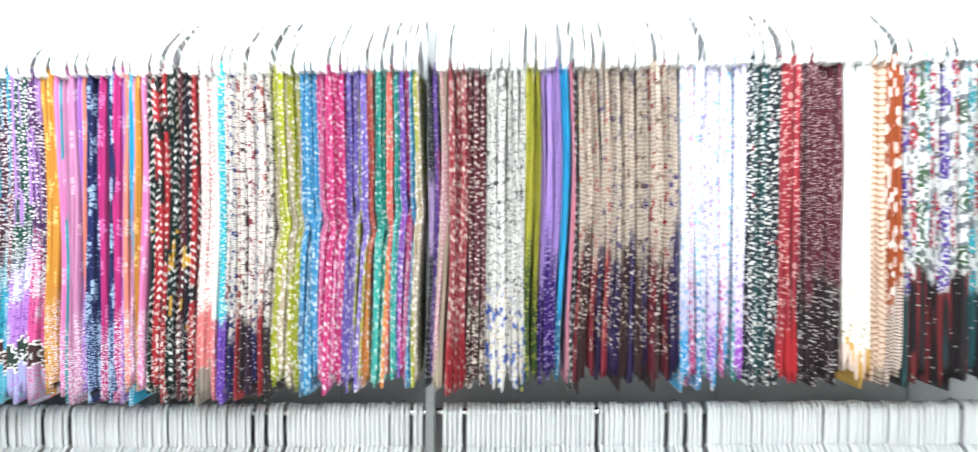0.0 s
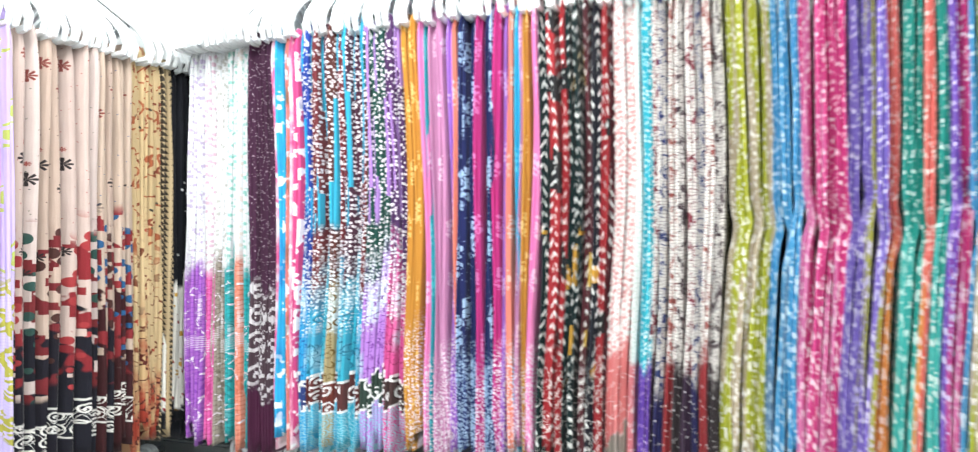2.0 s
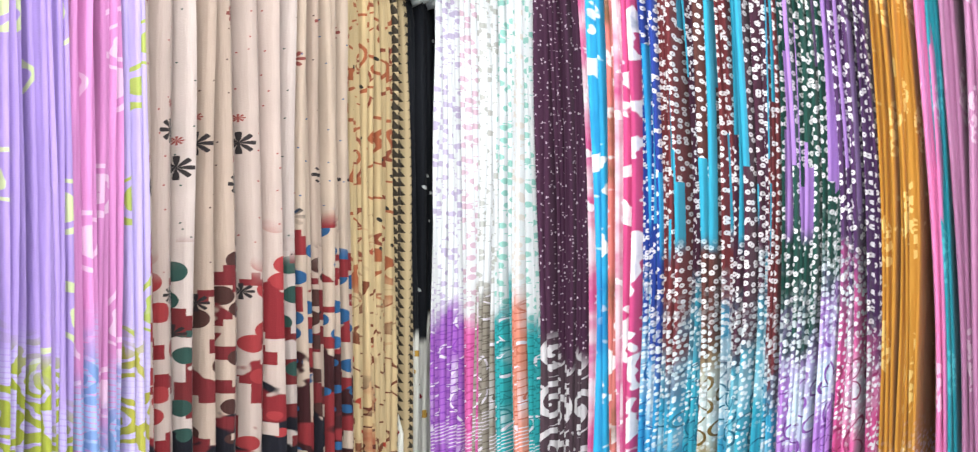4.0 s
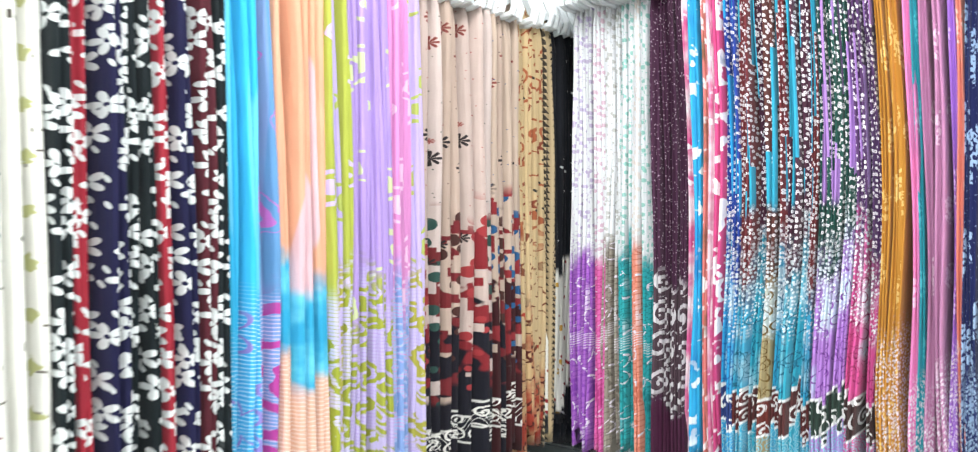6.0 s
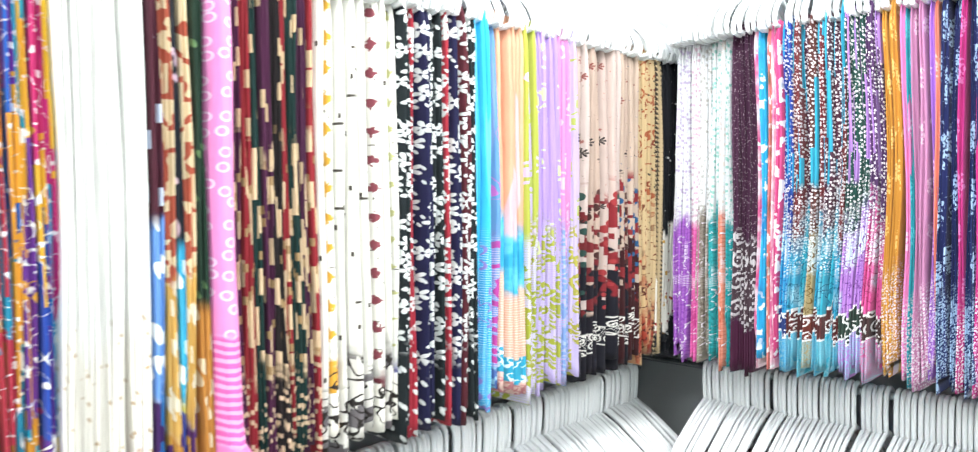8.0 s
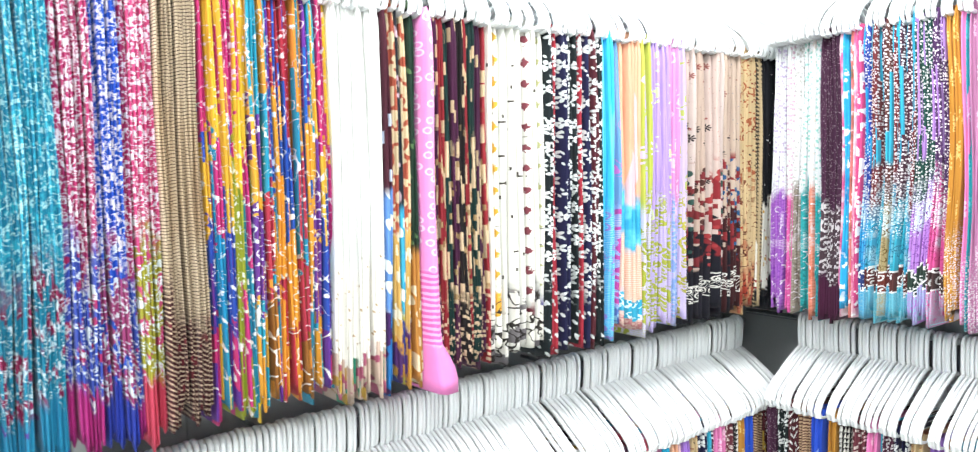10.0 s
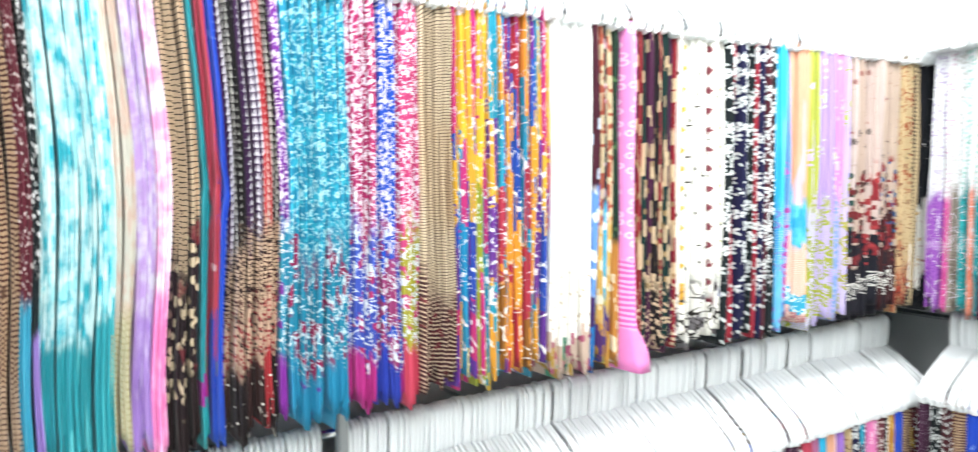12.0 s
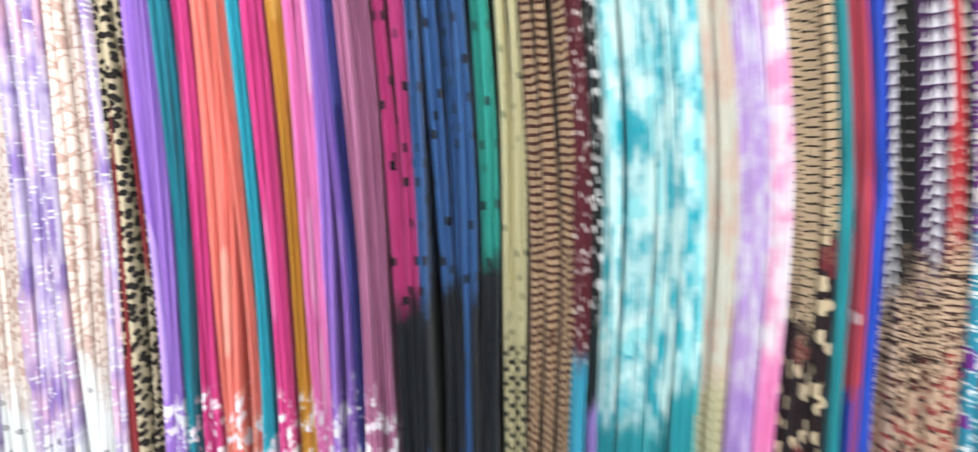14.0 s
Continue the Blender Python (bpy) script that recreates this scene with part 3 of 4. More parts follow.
# dotted above, dyed pale with leaf lines and a scroll band below
def scroll(name, top, streak, foot, ink, band):
    ring = (("dots", 82, 0.30, "efe6ea"), ("dots", 82, 0.07, top))
    return cloth(name, (top, *ring, ("panel", 0.2, 0.26, streak)),
                 (0.40, 0.52, 0.02, (top, *ring)),
                 (0.47, 0.58, 0.05, (top, ("tie", 14, 0.55, foot), ("dots", 110, 0.36, "dfe4ea"))),
                 (0.53, None, 0.06, (foot, ("tie", 8, 0.56, "cfe4ee"), ("dots", 110, 0.28, "e8eef2"), ("petals", 15, 0.44, ink))),
                 (0.62, None, 0.02, (foot, ("tie", 8, 0.64, "b4d8e6"), ("petals", 15, 0.44, ink), ("petals", 24, 0.4, ink))),
                 (0.728, 0.796, 0.001, ("f2f0f0",)), (0.733, 0.791, 0.001, (band, ("spirals", 24, 0.4, "f0ecec"))),
                 (0.796, None, 0.001, (foot, ("spirals", 55, 0.6, "8cc4d6"))))


SC_BLUE = scroll("blue_scroll_cloth", "23409c", "14a0dc", "1b9ad2", "1565a8", "2c3f7c")
SC_RED = scroll("red_dotted_scroll_cloth", "7d2a30", "1ca3c4", "23a7cf", "12708c", "6b2a2a")
SC_GREEN = scroll("green_dotted_scroll_cloth", "16473f", "a97bc6", "b37ccf", "7d3f9a", "2d4038")
SC_PLUM = scroll("plum_dotted_scroll_cloth", "4f2338", "1ca3c4", "1fa3bd", "0d6a86", "5f2c2c")
SC_PINK = scroll("violet_dotted_scroll_cloth", "4c2a5a", "a97bc6", "dd4a90", "a01f60", "4a3030")
SC_OCHRE = scroll("brown_dotted_scroll_cloth", "63302c", "1ca3c4", "b0986c", "7a5518", "7d2f26")
run(on_a, BAR_A, -1.368, -1.3369, [SC_BLUE], "blue dotted cloth with a scroll band", 0.0165, 0.86, fill=0.98)
run(on_a, BAR_A, -1.3369, -1.2107, (SC_RED, SC_PLUM, SC_OCHRE, SC_RED, SC_PLUM, SC_PLUM), "maroon cloth with white dots fading to turquoise, scroll band", 0.0175, 0.865, fill=0.98)
run(on_a, BAR_A, -1.2107, -1.133, (SC_GREEN, SC_GREEN, SC_GREEN, SC_PINK), "dark green cloth with white dots fading to lilac, scroll band", 0.0185, 0.855, fill=0.98)
run(on_a, BAR_A, -1.133, -1.118, [SC_PINK], "violet dotted cloth with a pink foot", 0.016, 0.86)


# plain dyed with pale blotches and a fine ruled foot
def dyed(name, code, blot, amount=0.67):
    return cloth(name, (code, ("clusters", 8, 0.30, blot), ("blots", 26, amount, blot)),
                 (0.67, None, 0.05, (code, ("dots", 120, 0.33, "e4d8e2"), ("squares", 40, 0.14, blot))))


D_OCHRE = dyed("ochre_cloth", "c9801c", "e9b867")
D_TEAL = dyed("teal_cloth", "0a96a6", "3fb6c4", 0.75)
D_PINK = dyed("pink_cloth", "ee79b4", "f7b9d6", 0.7)
D_MAUVE = dyed("mauve_cloth", "c07aa4", "e0b4cd", 0.74)
D_LILAC = dyed("lilac_cloth", "9a62c2", "c6a2e0", 0.74)
D_CORAL = dyed("coral_cloth", "f4806c", "fbb9ac", 0.75)
D_NAVY = cloth("navy_cloth_blue_flowers", ("1b2358", ("clusters", 7, 0.40, "a4c0e2"), ("squares", 50, 0.05, "a8c4e6")),
               (0.66, None, 0.04, ("26346c", ("dots", 120, 0.33, "a9c3e0"), ("clusters", 9, 0.40, "a4c0e2"))))
D_MAGENTA = dyed("magenta_cloth", "c01e74", "dd6fae", 0.76)
D_CYAN = dyed("cyan_cloth", "06a6d0", "57c6e2", 0.8)
run(on_a, BAR_A, -1.118, -1.0807, [D_OCHRE], "ochre yellow cotton cloth with pale blotches", 0.015, 0.85)
run(on_a, BAR_A, -1.0807, -1.004, (D_PINK, D_TEAL, D_MAUVE, D_MAUVE, D_LILAC, D_CORAL), "plain dyed cotton cloth with a fine ruled foot", 0.0128, 0.85)
run(on_a, BAR_A, -1.004, -0.963, [D_NAVY], "navy cotton cloth with light blue flowers", 0.0175, 0.85, fill=0.96)
run(on_a, BAR_A, -0.963, -0.951, [D_MAGENTA], "magenta cotton cloth", 0.013, 0.85)
run(on_a, BAR_A, -0.951, -0.930, [D_NAVY], "navy cotton cloth with light blue flowers", 0.018, 0.85)
run(on_a, BAR_A, -0.930, -0.8763, (D_MAGENTA, D_LILAC, D_CORAL, D_CYAN), "plain dyed cotton cloth with a fine ruled foot", 0.0125, 0.85)
run(on_a, BAR_A, -0.8763, -0.8634, [D_MAUVE], "mauve cotton cloth", 0.013, 0.84)
run(on_a, BAR_A, -0.8634, -0.8465, [D_OCHRE], "ochre yellow cotton cloth with pale blotches", 0.017, 0.84)
run(on_a, BAR_A, -0.8465, -0.8366, [D_PINK], "pink cotton cloth", 0.01, 0.84)


def comma(name, code, extra):
    return cloth(name, (code, ("blocks", 11, 0.68, extra), ("garland", 0.032, 0.27, "f2f0ee")),
                 (0.68, None, 0.03, (code, ("petals", 22, 0.45, "e9e6e2"), ("garland", 0.027, 0.2, "f2f0ee"))))


C_RED = comma("red_leaf_cloth", "b3202a", "232428")
C_GREEN = comma("black_green_leaf_cloth", "10282a", "d9971f")
C_BLACK = comma("black_leaf_cloth", "1a1d28", "dd9a20")
C_MAROON = comma("maroon_leaf_cloth", "5a1f28", "c99a35")
run(on_a, BAR_A, -0.8366, -0.6937, (C_GREEN, C_RED, C_RED, C_GREEN, C_GREEN, C_MAROON, C_BLACK, C_RED, C_MAROON),
    "red and black cotton cloth with white leaf print", 0.0158, 0.85)
S_CORAL = cloth("coral_white_cloth", ("f8f3f1", ("dots", 75, 0.34, "f2a0a0")), (0.64, 0.8, 0.01, ("f08080", ("scrib", 20, 0.01, "fbe0de"))), (0.8, None, 0.004, ("9c8f86",)))
S_WHITE = cloth("white_mesh_cloth", ("f0f0ee", ("dots", 80, 0.22, "cfd6cf")), (0.66, None, 0.01, ("ee8088", ("scrib", 20, 0.01, "fbe0de"))))
S_CYAN = cloth("cyan_white_cloth", ("20b8cc", ("dots", 70, 0.28, "e6f5f6")), (0.65, None, 0.02, ("6a3fae", ("dots", 60, 0.2, "b48fd8"))))
run(on_a, BAR_A, -0.6937, -0.6234, (S_CORAL, S_CORAL, S_WHITE, S_CYAN), "white and coral dotted cotton cloth", 0.0165, 0.845, fill=1.04)


def speck(name, ink, foot):
    return cloth(name, ("e8dfda", ("lines", 0.006, 0.3, "c0b4b2"), ("scrib", 30, 0.022, ink), ("blots", 24, 0.6, ink), ("ticks", 40, 0.1, "f0ecea")),
                 (0.68, None, 0.03, (foot, ("squares", 40, 0.1, "d8d0d0"))))


run(on_a, BAR_A, -0.6234, -0.492, (speck("grey_print_red", "8e3040", "352238"), speck("grey_print_navy", "33437c", "2a2a60"),
                                 speck("grey_print_rust", "a34a44", "a42a30"), speck("grey_print_dark", "55424a", "3a3034")),
    "grey cotton cloth with small dark red and blue print", 0.0163, 0.84)


def sprig(name, code, second, pale_code="f3ece6"):
    return cloth(name, (code, ("streak", 3, 0.63, second), ("squares", 36, 0.18, pale_code), ("leaves", 34, 0.11, pale_code)),
                 (0.42, None, 0.05, (code, ("streak", 3, 0.55, second), ("leaves", 26, 0.23, pale_code), ("squares", 40, 0.13, pale_code))))


P_OLIVE = sprig("olive_sprig_cloth", "a9ac12", "b9a48c")
P_BLUE = sprig("blue_sprig_cloth", "3f97c8", "5f86a8", "cfe6f2")
P_MAGENTA = sprig("magenta_sprig_cloth", "d8307c", "e87ab0", "f6dbe6")
P_LILAC = sprig("lilac_sprig_cloth", "7a64bc", "a9a43c", "d8cfe8")
P_CORAL = sprig("coral_sprig_cloth", "f06a62", "f08a3c", "f8d8d0")
P_TEAL = sprig("teal_sprig_cloth", "0a9c90", "3cb8b0", "d5f0ea")
P_VIOLET = sprig("violet_sprig_cloth", "7a54b8", "d04a94", "dccbee")
for a, b, mt, lb in ((-0.492, -0.4189, P_OLIVE, "lime green"), (-0.4189, -0.374, P_BLUE, "sky blue"), (-0.374, -0.2983, P_MAGENTA, "magenta"),
                     (-0.2983, -0.2435, P_LILAC, "lilac and olive"), (-0.2435, -0.2233, P_CORAL, "coral"), (-0.2233, -0.1909, P_TEAL, "teal"),
                     (-0.1909, -0.1727, P_CORAL, "coral"), (-0.1727, -0.1555, P_TEAL, "teal"), (-0.1555, -0.1423, P_VIOLET, "violet"),
                     (-0.1423, -0.1241, P_MAGENTA, "magenta"), (-0.1241, -0.1088, P_BLUE, "sky blue"), (-0.1088, -0.0935, P_OLIVE, "lime green")):
    run(on_a, BAR_A, a, b, [mt], lb + " cotton cloth with white sprigs", 0.0172, 0.83, kinked=True)
K_BLACK = cloth("black_lace_cloth", ("20222c", ("squares", 60, 0.14, "d0d0d4")), (0.3, 0.5, 0.04, ("a98fc0", ("squares", 50, 0.12, "e6dcee"))))
K_BEIGE = cloth("rose_beige_cloth", ("e8a8b4", ("dots", 60, 0.25, "f8eeee"), ("streak", 4, 0.55, "cbb8a4")))
K_RED = cloth("red_mark_cloth", ("b03848", ("leaves", 30, 0.26, "f0dcd6"), ("scrib", 18, 0.012, "d89a94")), (0.7, None, 0.03, ("b02030", ("bars", 20, 0.12, "e8b8b0"))))
K_MAROON = cloth("maroon_mark_cloth", ("742c38", ("ticks", 34, 0.25, "e4ccc8")), (0.62, None, 0.05, ("4a1e26", ("scrib", 40, 0.04, "e8d8cc"))))
K_WHITE = cloth("white_scribble_cloth", ("f0edea", ("scrib", 26, 0.024, "55505a"), ("squares", 45, 0.12, "8a8480")),
                (0.62, None, 0.05, ("e8e2dc", ("blots", 22, 0.55, "2f62c4"), ("squares", 40, 0.14, "bf8a2c"))))
K_OLIVE = cloth("khaki_cloth", ("b2ac2a", ("ticks", 30, 0.09, "4c5010")), (0.52, None, 0.09, ("3f5a28", ("ticks", 32, 0.2, "c9c04a"))))
K_VIOLET = cloth("violet_cloth", ("b594dc", ("ticks", 30, 0.08, "6a4a9a")), (0.52, None, 0.09, ("3c1f78", ("ticks", 32, 0.2, "c5aee0"))))
K_CYAN = cloth("bright_cyan_cloth", ("0aa8dc", ("leaves", 20, 0.06, "086a92")), (0.7, None, 0.05, ("0a6a98", ("ticks", 30, 0.2, "bfe4ee"))))
K_ROSE = cloth("rose_cloth", ("e88aa0", ("leaves", 20, 0.05, "a04a5c")))
run(on_a, BAR_A, -0.073, -0.048, (K_BLACK, P_VIOLET), "dark cloth with white lace print", 0.0125, 0.82)
run(on_a, BAR_A, -0.048, -0.0224, [K_BEIGE], "rose and beige dotted cloth", 0.0165, 0.83)
run(on_a, BAR_A, -0.0224, 0.0306, [K_RED], "red cotton cloth with white marks", 0.017, 0.83)
run(on_a, BAR_A, 0.0306, 0.0735, [K_MAROON], "maroon cotton cloth with white marks", 0.014, 0.83)
run(on_a, BAR_A, 0.0735, 0.1759, [K_WHITE], "white cotton cloth with dark scribbles and blue foot", 0.0165, 0.82, fill=1.03)
run(on_a, BAR_A, 0.1759, 0.2211, [K_OLIVE], "khaki green cloth darkening to the foot", 0.0145, 0.82)
run(on_a, BAR_A, 0.2211, 0.2746, [K_VIOLET], "lilac cloth darkening to deep violet", 0.0172, 0.82)
run(on_a, BAR_A, 0.2746, 0.2973, [K_CYAN], "bright cyan cotton cloth", 0.011, 0.82)
run(on_a, BAR_A, 0.2973, 0.322, (K_ROSE, C_BLACK), "rose and black cotton cloth", 0.012, 0.82)


def lace(name, mark, foot):
    return cloth(name, ("b8a294", ("lines", 0.011, 0.42, "d2c0b4"), ("blots", 26, 0.58, mark), ("ticks", 36, 0.12, "e0d2c8")),
                 (0.48, None, 0.07, (foot, ("ticks", 30, 0.2, "e6d2c8"), ("blots", 18, 0.58, mark))), (0.74, None, 0.03, (foot,)))


run(on_a, BAR_A, 0.322, 0.5917, [lace("beige_lace_red", "a3202e", "6a1428"), lace("beige_lace_brown", "6b4a40", "43262a"),
                               lace("beige_lace_navy", "4a3f74", "2c1c4c"), lace("beige_lace_rust", "c0605a", "8c1c30")],
    "beige lace-patterned cloth darkening to maroon", 0.0172, 0.82)


def pastel(name, spot, foot):
    return cloth(name, ("eeecf4", ("squares", 34, 0.27, spot), ("lines", 0.012, 0.3, "cfcfe0")), (0.6, None, 0.06, ("d8cfe8", ("dots", 40, 0.3, foot))), (0.72, None, 0.03, (foot, ("scrib", 30, 0.03, "e8e0f0"))))


run(on_a, BAR_A, 0.5917, 0.7632, (pastel("pastel_cloth_cyan", "9cb8e4", "2fa0d4"), pastel("pastel_cloth_pink", "e89cc8", "d0508c"),
                               pastel("pastel_cloth_blue", "80c8ec", "3f86b8"), pastel("pastel_cloth_teal", "a49cd8", "3f9a9a"),
                               pastel("pastel_cloth_violet", "b09ce0", "a04cc0")), "white cloth with pastel rings and dyed foot", 0.0172, 0.82, fill=1.0)
run(on_a, BAR_A, 0.7632, 0.8557, [cloth("black_white_floral", ("23303a", ("ticks", 34, 0.24, "eceae8"), ("leaves", 34, 0.14, "d4d2d0"), ("blots", 20, 0.66, "a8283a"))),
                               cloth("teal_white_floral", ("1f4a4e", ("ticks", 36, 0.22, "eceae8"), ("leaves", 30, 0.14, "d4d2d0"), ("blots", 20, 0.68, "8c2434")))],
    "black and white floral cotton cloth", 0.0172, 0.82)
run(on_a, BAR_A, 0.8557, 0.8989, [cloth("red_ring_cloth", ("b02838", ("rings", 30, 0.28, "f0b4b0")), (0.72, None, 0.03, ("c8202c",)))], "red cloth with pink rings", 0.0135, 0.82)
run(on_a, BAR_A, 0.8989, 1.013, [cloth("wine_speck_cloth", ("5a1a2a", ("ticks", 40, 0.11, "c8a8ac"), ("petals", 30, 0.4, "cdb0b4")),
                                      (0.6, None, 0.05, ("2a1c22", ("ticks", 38, 0.18, "c8bcbc"))))], "wine red cloth with white specks", 0.0178, 0.82)
PLAIN_WHITE = cloth("plain_white_cloth", ("f6f5f2",), (0.62, None, 0.05, ("f0e9e0", ("scrib", 30, 0.012, "a98a6a"))), (0.77, None, 0.004, ("e8c8bc", ("blocks", 9, 0.55, "d8a03c"))))
run(on_a, BAR_A, 1.013, 1.0883, [PLAIN_WHITE], "plain white cotton cloth", 0.0178, 0.82, fill=1.0)
run(on_a, BAR_A, 1.0883, 1.1244, [cloth("brown_lace_cloth", ("a86a4c", ("tri", 0.016, 0.8, "e0c4b0")))], "brown lace-patterned cloth", 0.017, 0.82)
run(on_a, BAR_A, 1.1244, 1.1723, [cloth("rust_spot_cloth", ("b04a1c", ("dots", 14, 0.27, "f2e4dc")), (0.62, None, 0.04, ("d8c4bc", ("lines", 0.009, 0.4, "8a6a5c"))))], "rust cloth with large white spots", 0.0225, 0.82)


def garden(name, bloom):
    return cloth(name, ("d4d4d6", ("blots", 24, 0.52, "6a7078"), ("roses", 11, 0.55, bloom)), (0.58, None, 0.02, ("221d22", ("streak", 3, 0.58, "7a2428"), ("streak", 2.3, 0.64, "1c4a50"), ("ticks", 12, 0.06, "b8b0b0"))))


run(on_a, BAR_A, 1.1723, 1.6398, (garden("white_floral_purple", "5a3a9c"), garden("white_floral_red", "c02c3c"), garden("white_floral_green", "3c5a3c"),
                              garden("white_floral_teal", "1c9cac"), garden("white_floral_rose", "b03044")), "white floral cloth with a black foot", 0.0215, 0.82)

# ---- cloths of the short wall, from the corner outwards ----
B_BLACK = cloth("black_floral_cloth", ("14171f", ("leaves", 14, 0.06, "dcdcdc")), (0.5, 0.8, 0.01, ("efe9e0", ("roses", 16, 0.3, "d89a2c"), ("leaves", 18, 0.12, "a8242c"))))
B_CREAM = cloth("cream_branch_cloth", ("c4a276", ("scrib", 11, 0.012, "a8502c"), ("petals", 9, 0.3, "8c3c24"), ("leaves", 15, 0.07, "2c2824")),
                (0.42, None, 0.1, ("cba87c", ("scrib", 13, 0.012, "7c3c24"), ("blots", 22, 0.66, "b8301c"))), (0.66, None, 0.08, ("a8301c", ("tie", 14, 0.5, "c9a070"), ("scrib", 20, 0.02, "5c1c14"))))
B_BROWN = cloth("brown_lace_edge_cloth", ("b89a74", ("tri", 0.014, 0.8, "352a20")))
run(on_b, BAR_B, 2.43, 2.278, [B_BLACK], "black cloth with white and ochre flowers", 0.0245, 0.87, fill=0.96)
run(on_b, BAR_B, 2.278, 2.252, [B_BROWN], "brown lace-edged cloth", 0.013, 0.87)
run(on_b, BAR_B, 2.252, 2.165, [B_CREAM], "cream cloth with fine branches and a red foot", 0.027, 0.87)


def kilim(name, ground, step_col, foot, mark):
    return cloth(name, (ground, ("star", 0.22, 0.0135, "2c2426"), ("star", 0.02, 0.012, "8a3a34"), ("star", 0.19, 0.005, "a03a34"), ("dots", 30, 0.035, mark)),
                 (0.37, 0.50, 0.03, (ground, ("dots", 20, 0.30, mark), ("blocks", 26, 0.62, step_col), ("star", 0.40, 0.010, "2c2426"))),
                 (0.47, None, -0.08, (ground, ("blocks", 24, 0.53, step_col), ("dots", 20, 0.25, mark))),
                 (0.575, None, -0.07, (foot, ("blots", 9, 0.53, step_col), ("dots", 20, 0.16, mark), ("blocks", 26, 0.66, ground))), (0.70, None, 0.01, (foot,)),
                 (0.752, 0.808, 0.001, ("d8d2cc",)), (0.756, 0.804, 0.001, (foot, ("vine", 0.78, 0.001, "dcd6d0"), ("spirals", 34, 0.45, "dcd6d0"))), (0.808, None, 0.001, (foot,)))


KILIM = (kilim("beige_kilim_brown", "b89a8c", "7a1e24", "16141f", "4a2622"), kilim("ivory_kilim_red", "c0a49c", "8c1c24", "14141f", "a82c30"),
         kilim("ivory_kilim_dark", "c6aea8", "7a2024", "14141f", "2a4a44"), kilim("pink_kilim_blue", "b89c8c", "8c2026", "3a1216", "20507c"))
run(on_b, BAR_B, 2.165, 2.06, (KILIM[3], KILIM[3], KILIM[0]), "beige cloth with blue and red blocks and a red foot", 0.024, 0.88, lobes=2)
run(on_b, BAR_B, 2.06, 1.842, (KILIM[2], KILIM[1], KILIM[1], KILIM[0], KILIM[0]), "beige cloth with maroon stepped blocks and a black banded foot", 0.027, 0.895, lobes=1)


def meadow(name, code, bloom, foot, foot_bloom):
    return cloth(name, (code, ("roses", 7, 0.36, bloom)), (0.50, None, 0.05, (foot, ("lines", 0.0055, 0.2, code), ("roses", 15, 0.62, foot_bloom))),
                 (0.74, 0.79, 0.004, (foot_bloom, ("scrib", 40, 0.05, foot))))


M_PINK = meadow("pink_meadow_cloth", "d884c0", "e8b8d8", "9cb0dc", "7896cc")
M_LILAC = meadow("lilac_meadow_cloth", "ac8ed2", "c9d09a", "b8aad8", "9aa028")
M_GREEN = meadow("green_meadow_cloth", "a9b03a", "c9b4e0", "c4bce0", "98a020")
M_PALE = meadow("pale_violet_cloth", "b8a4dc", "a9b450", "c0b0dc", "a8a034")
M_PEACH = cloth("peach_cloth", ("f2a684", ("streak", 3, 0.6, "e9b8c0")), (0.46, 0.60, 0.02, ("16a4d0", ("tie", 16, 0.55, "5cc8e6"))),
                (0.60, 0.76, 0.02, ("f0b49c", ("lines", 0.006, 0.2, "f6dcd0"))), (0.76, 0.82, 0.003, ("1ca0c4", ("scrib", 30, 0.03, "d8f0f6"))), (0.82, None, 0.003, ("eab8ac", ("scrib", 50, 0.05, "d07a80"))))
M_BLUE = cloth("sky_blue_rose_cloth", ("5f94c6", ("streak", 3, 0.6, "7c9ccc"), ("roses", 9, 0.5, "c86cc4")),
               (0.48, None, 0.04, ("7a9cd8", ("lines", 0.0055, 0.25, "d8c4e8"), ("roses", 7, 0.62, "c43c9c"))), (0.80, None, 0.003, ("8cc0dc", ("scrib", 45, 0.05, "4a6ab0"))))
M_CYAN = cloth("bright_sky_cloth", ("18aede", ("streak", 3, 0.66, "58c4ea"), ("roses", 5, 0.2, "9aa8dc")), (0.52, None, 0.04, ("2aa6da", ("lines", 0.0055, 0.2, "bcdcf0"), ("petals", 10, 0.4, "8c7cc8"))))
run(on_b, BAR_B, 1.842, 1.826, [M_PALE], "lilac and green floral cotton cloth", 0.016, 0.87)
run(on_b, BAR_B, 1.826, 1.765, [M_PINK], "pink cloth with a pale blue floral foot", 0.0165, 0.87)
run(on_b, BAR_B, 1.765, 1.685, [M_LILAC], "lilac cloth with an olive floral foot", 0.0175, 0.875)
run(on_b, BAR_B, 1.685, 1.632, (M_GREEN, M_PALE, M_GREEN), "lilac and green floral cotton cloth", 0.0175, 0.895)
run(on_b, BAR_B, 1.632, 1.553, [M_PEACH], "peach cloth with a turquoise band", 0.0265, 0.87, lobes=2)
run(on_b, BAR_B, 1.553, 1.506, [M_BLUE], "slate blue cloth with magenta roses", 0.0245, 0.87, lobes=1)
run(on_b, BAR_B, 1.506, 1.467, [M_CYAN], "bright sky blue cotton cloth", 0.0195, 0.88, lobes=2)


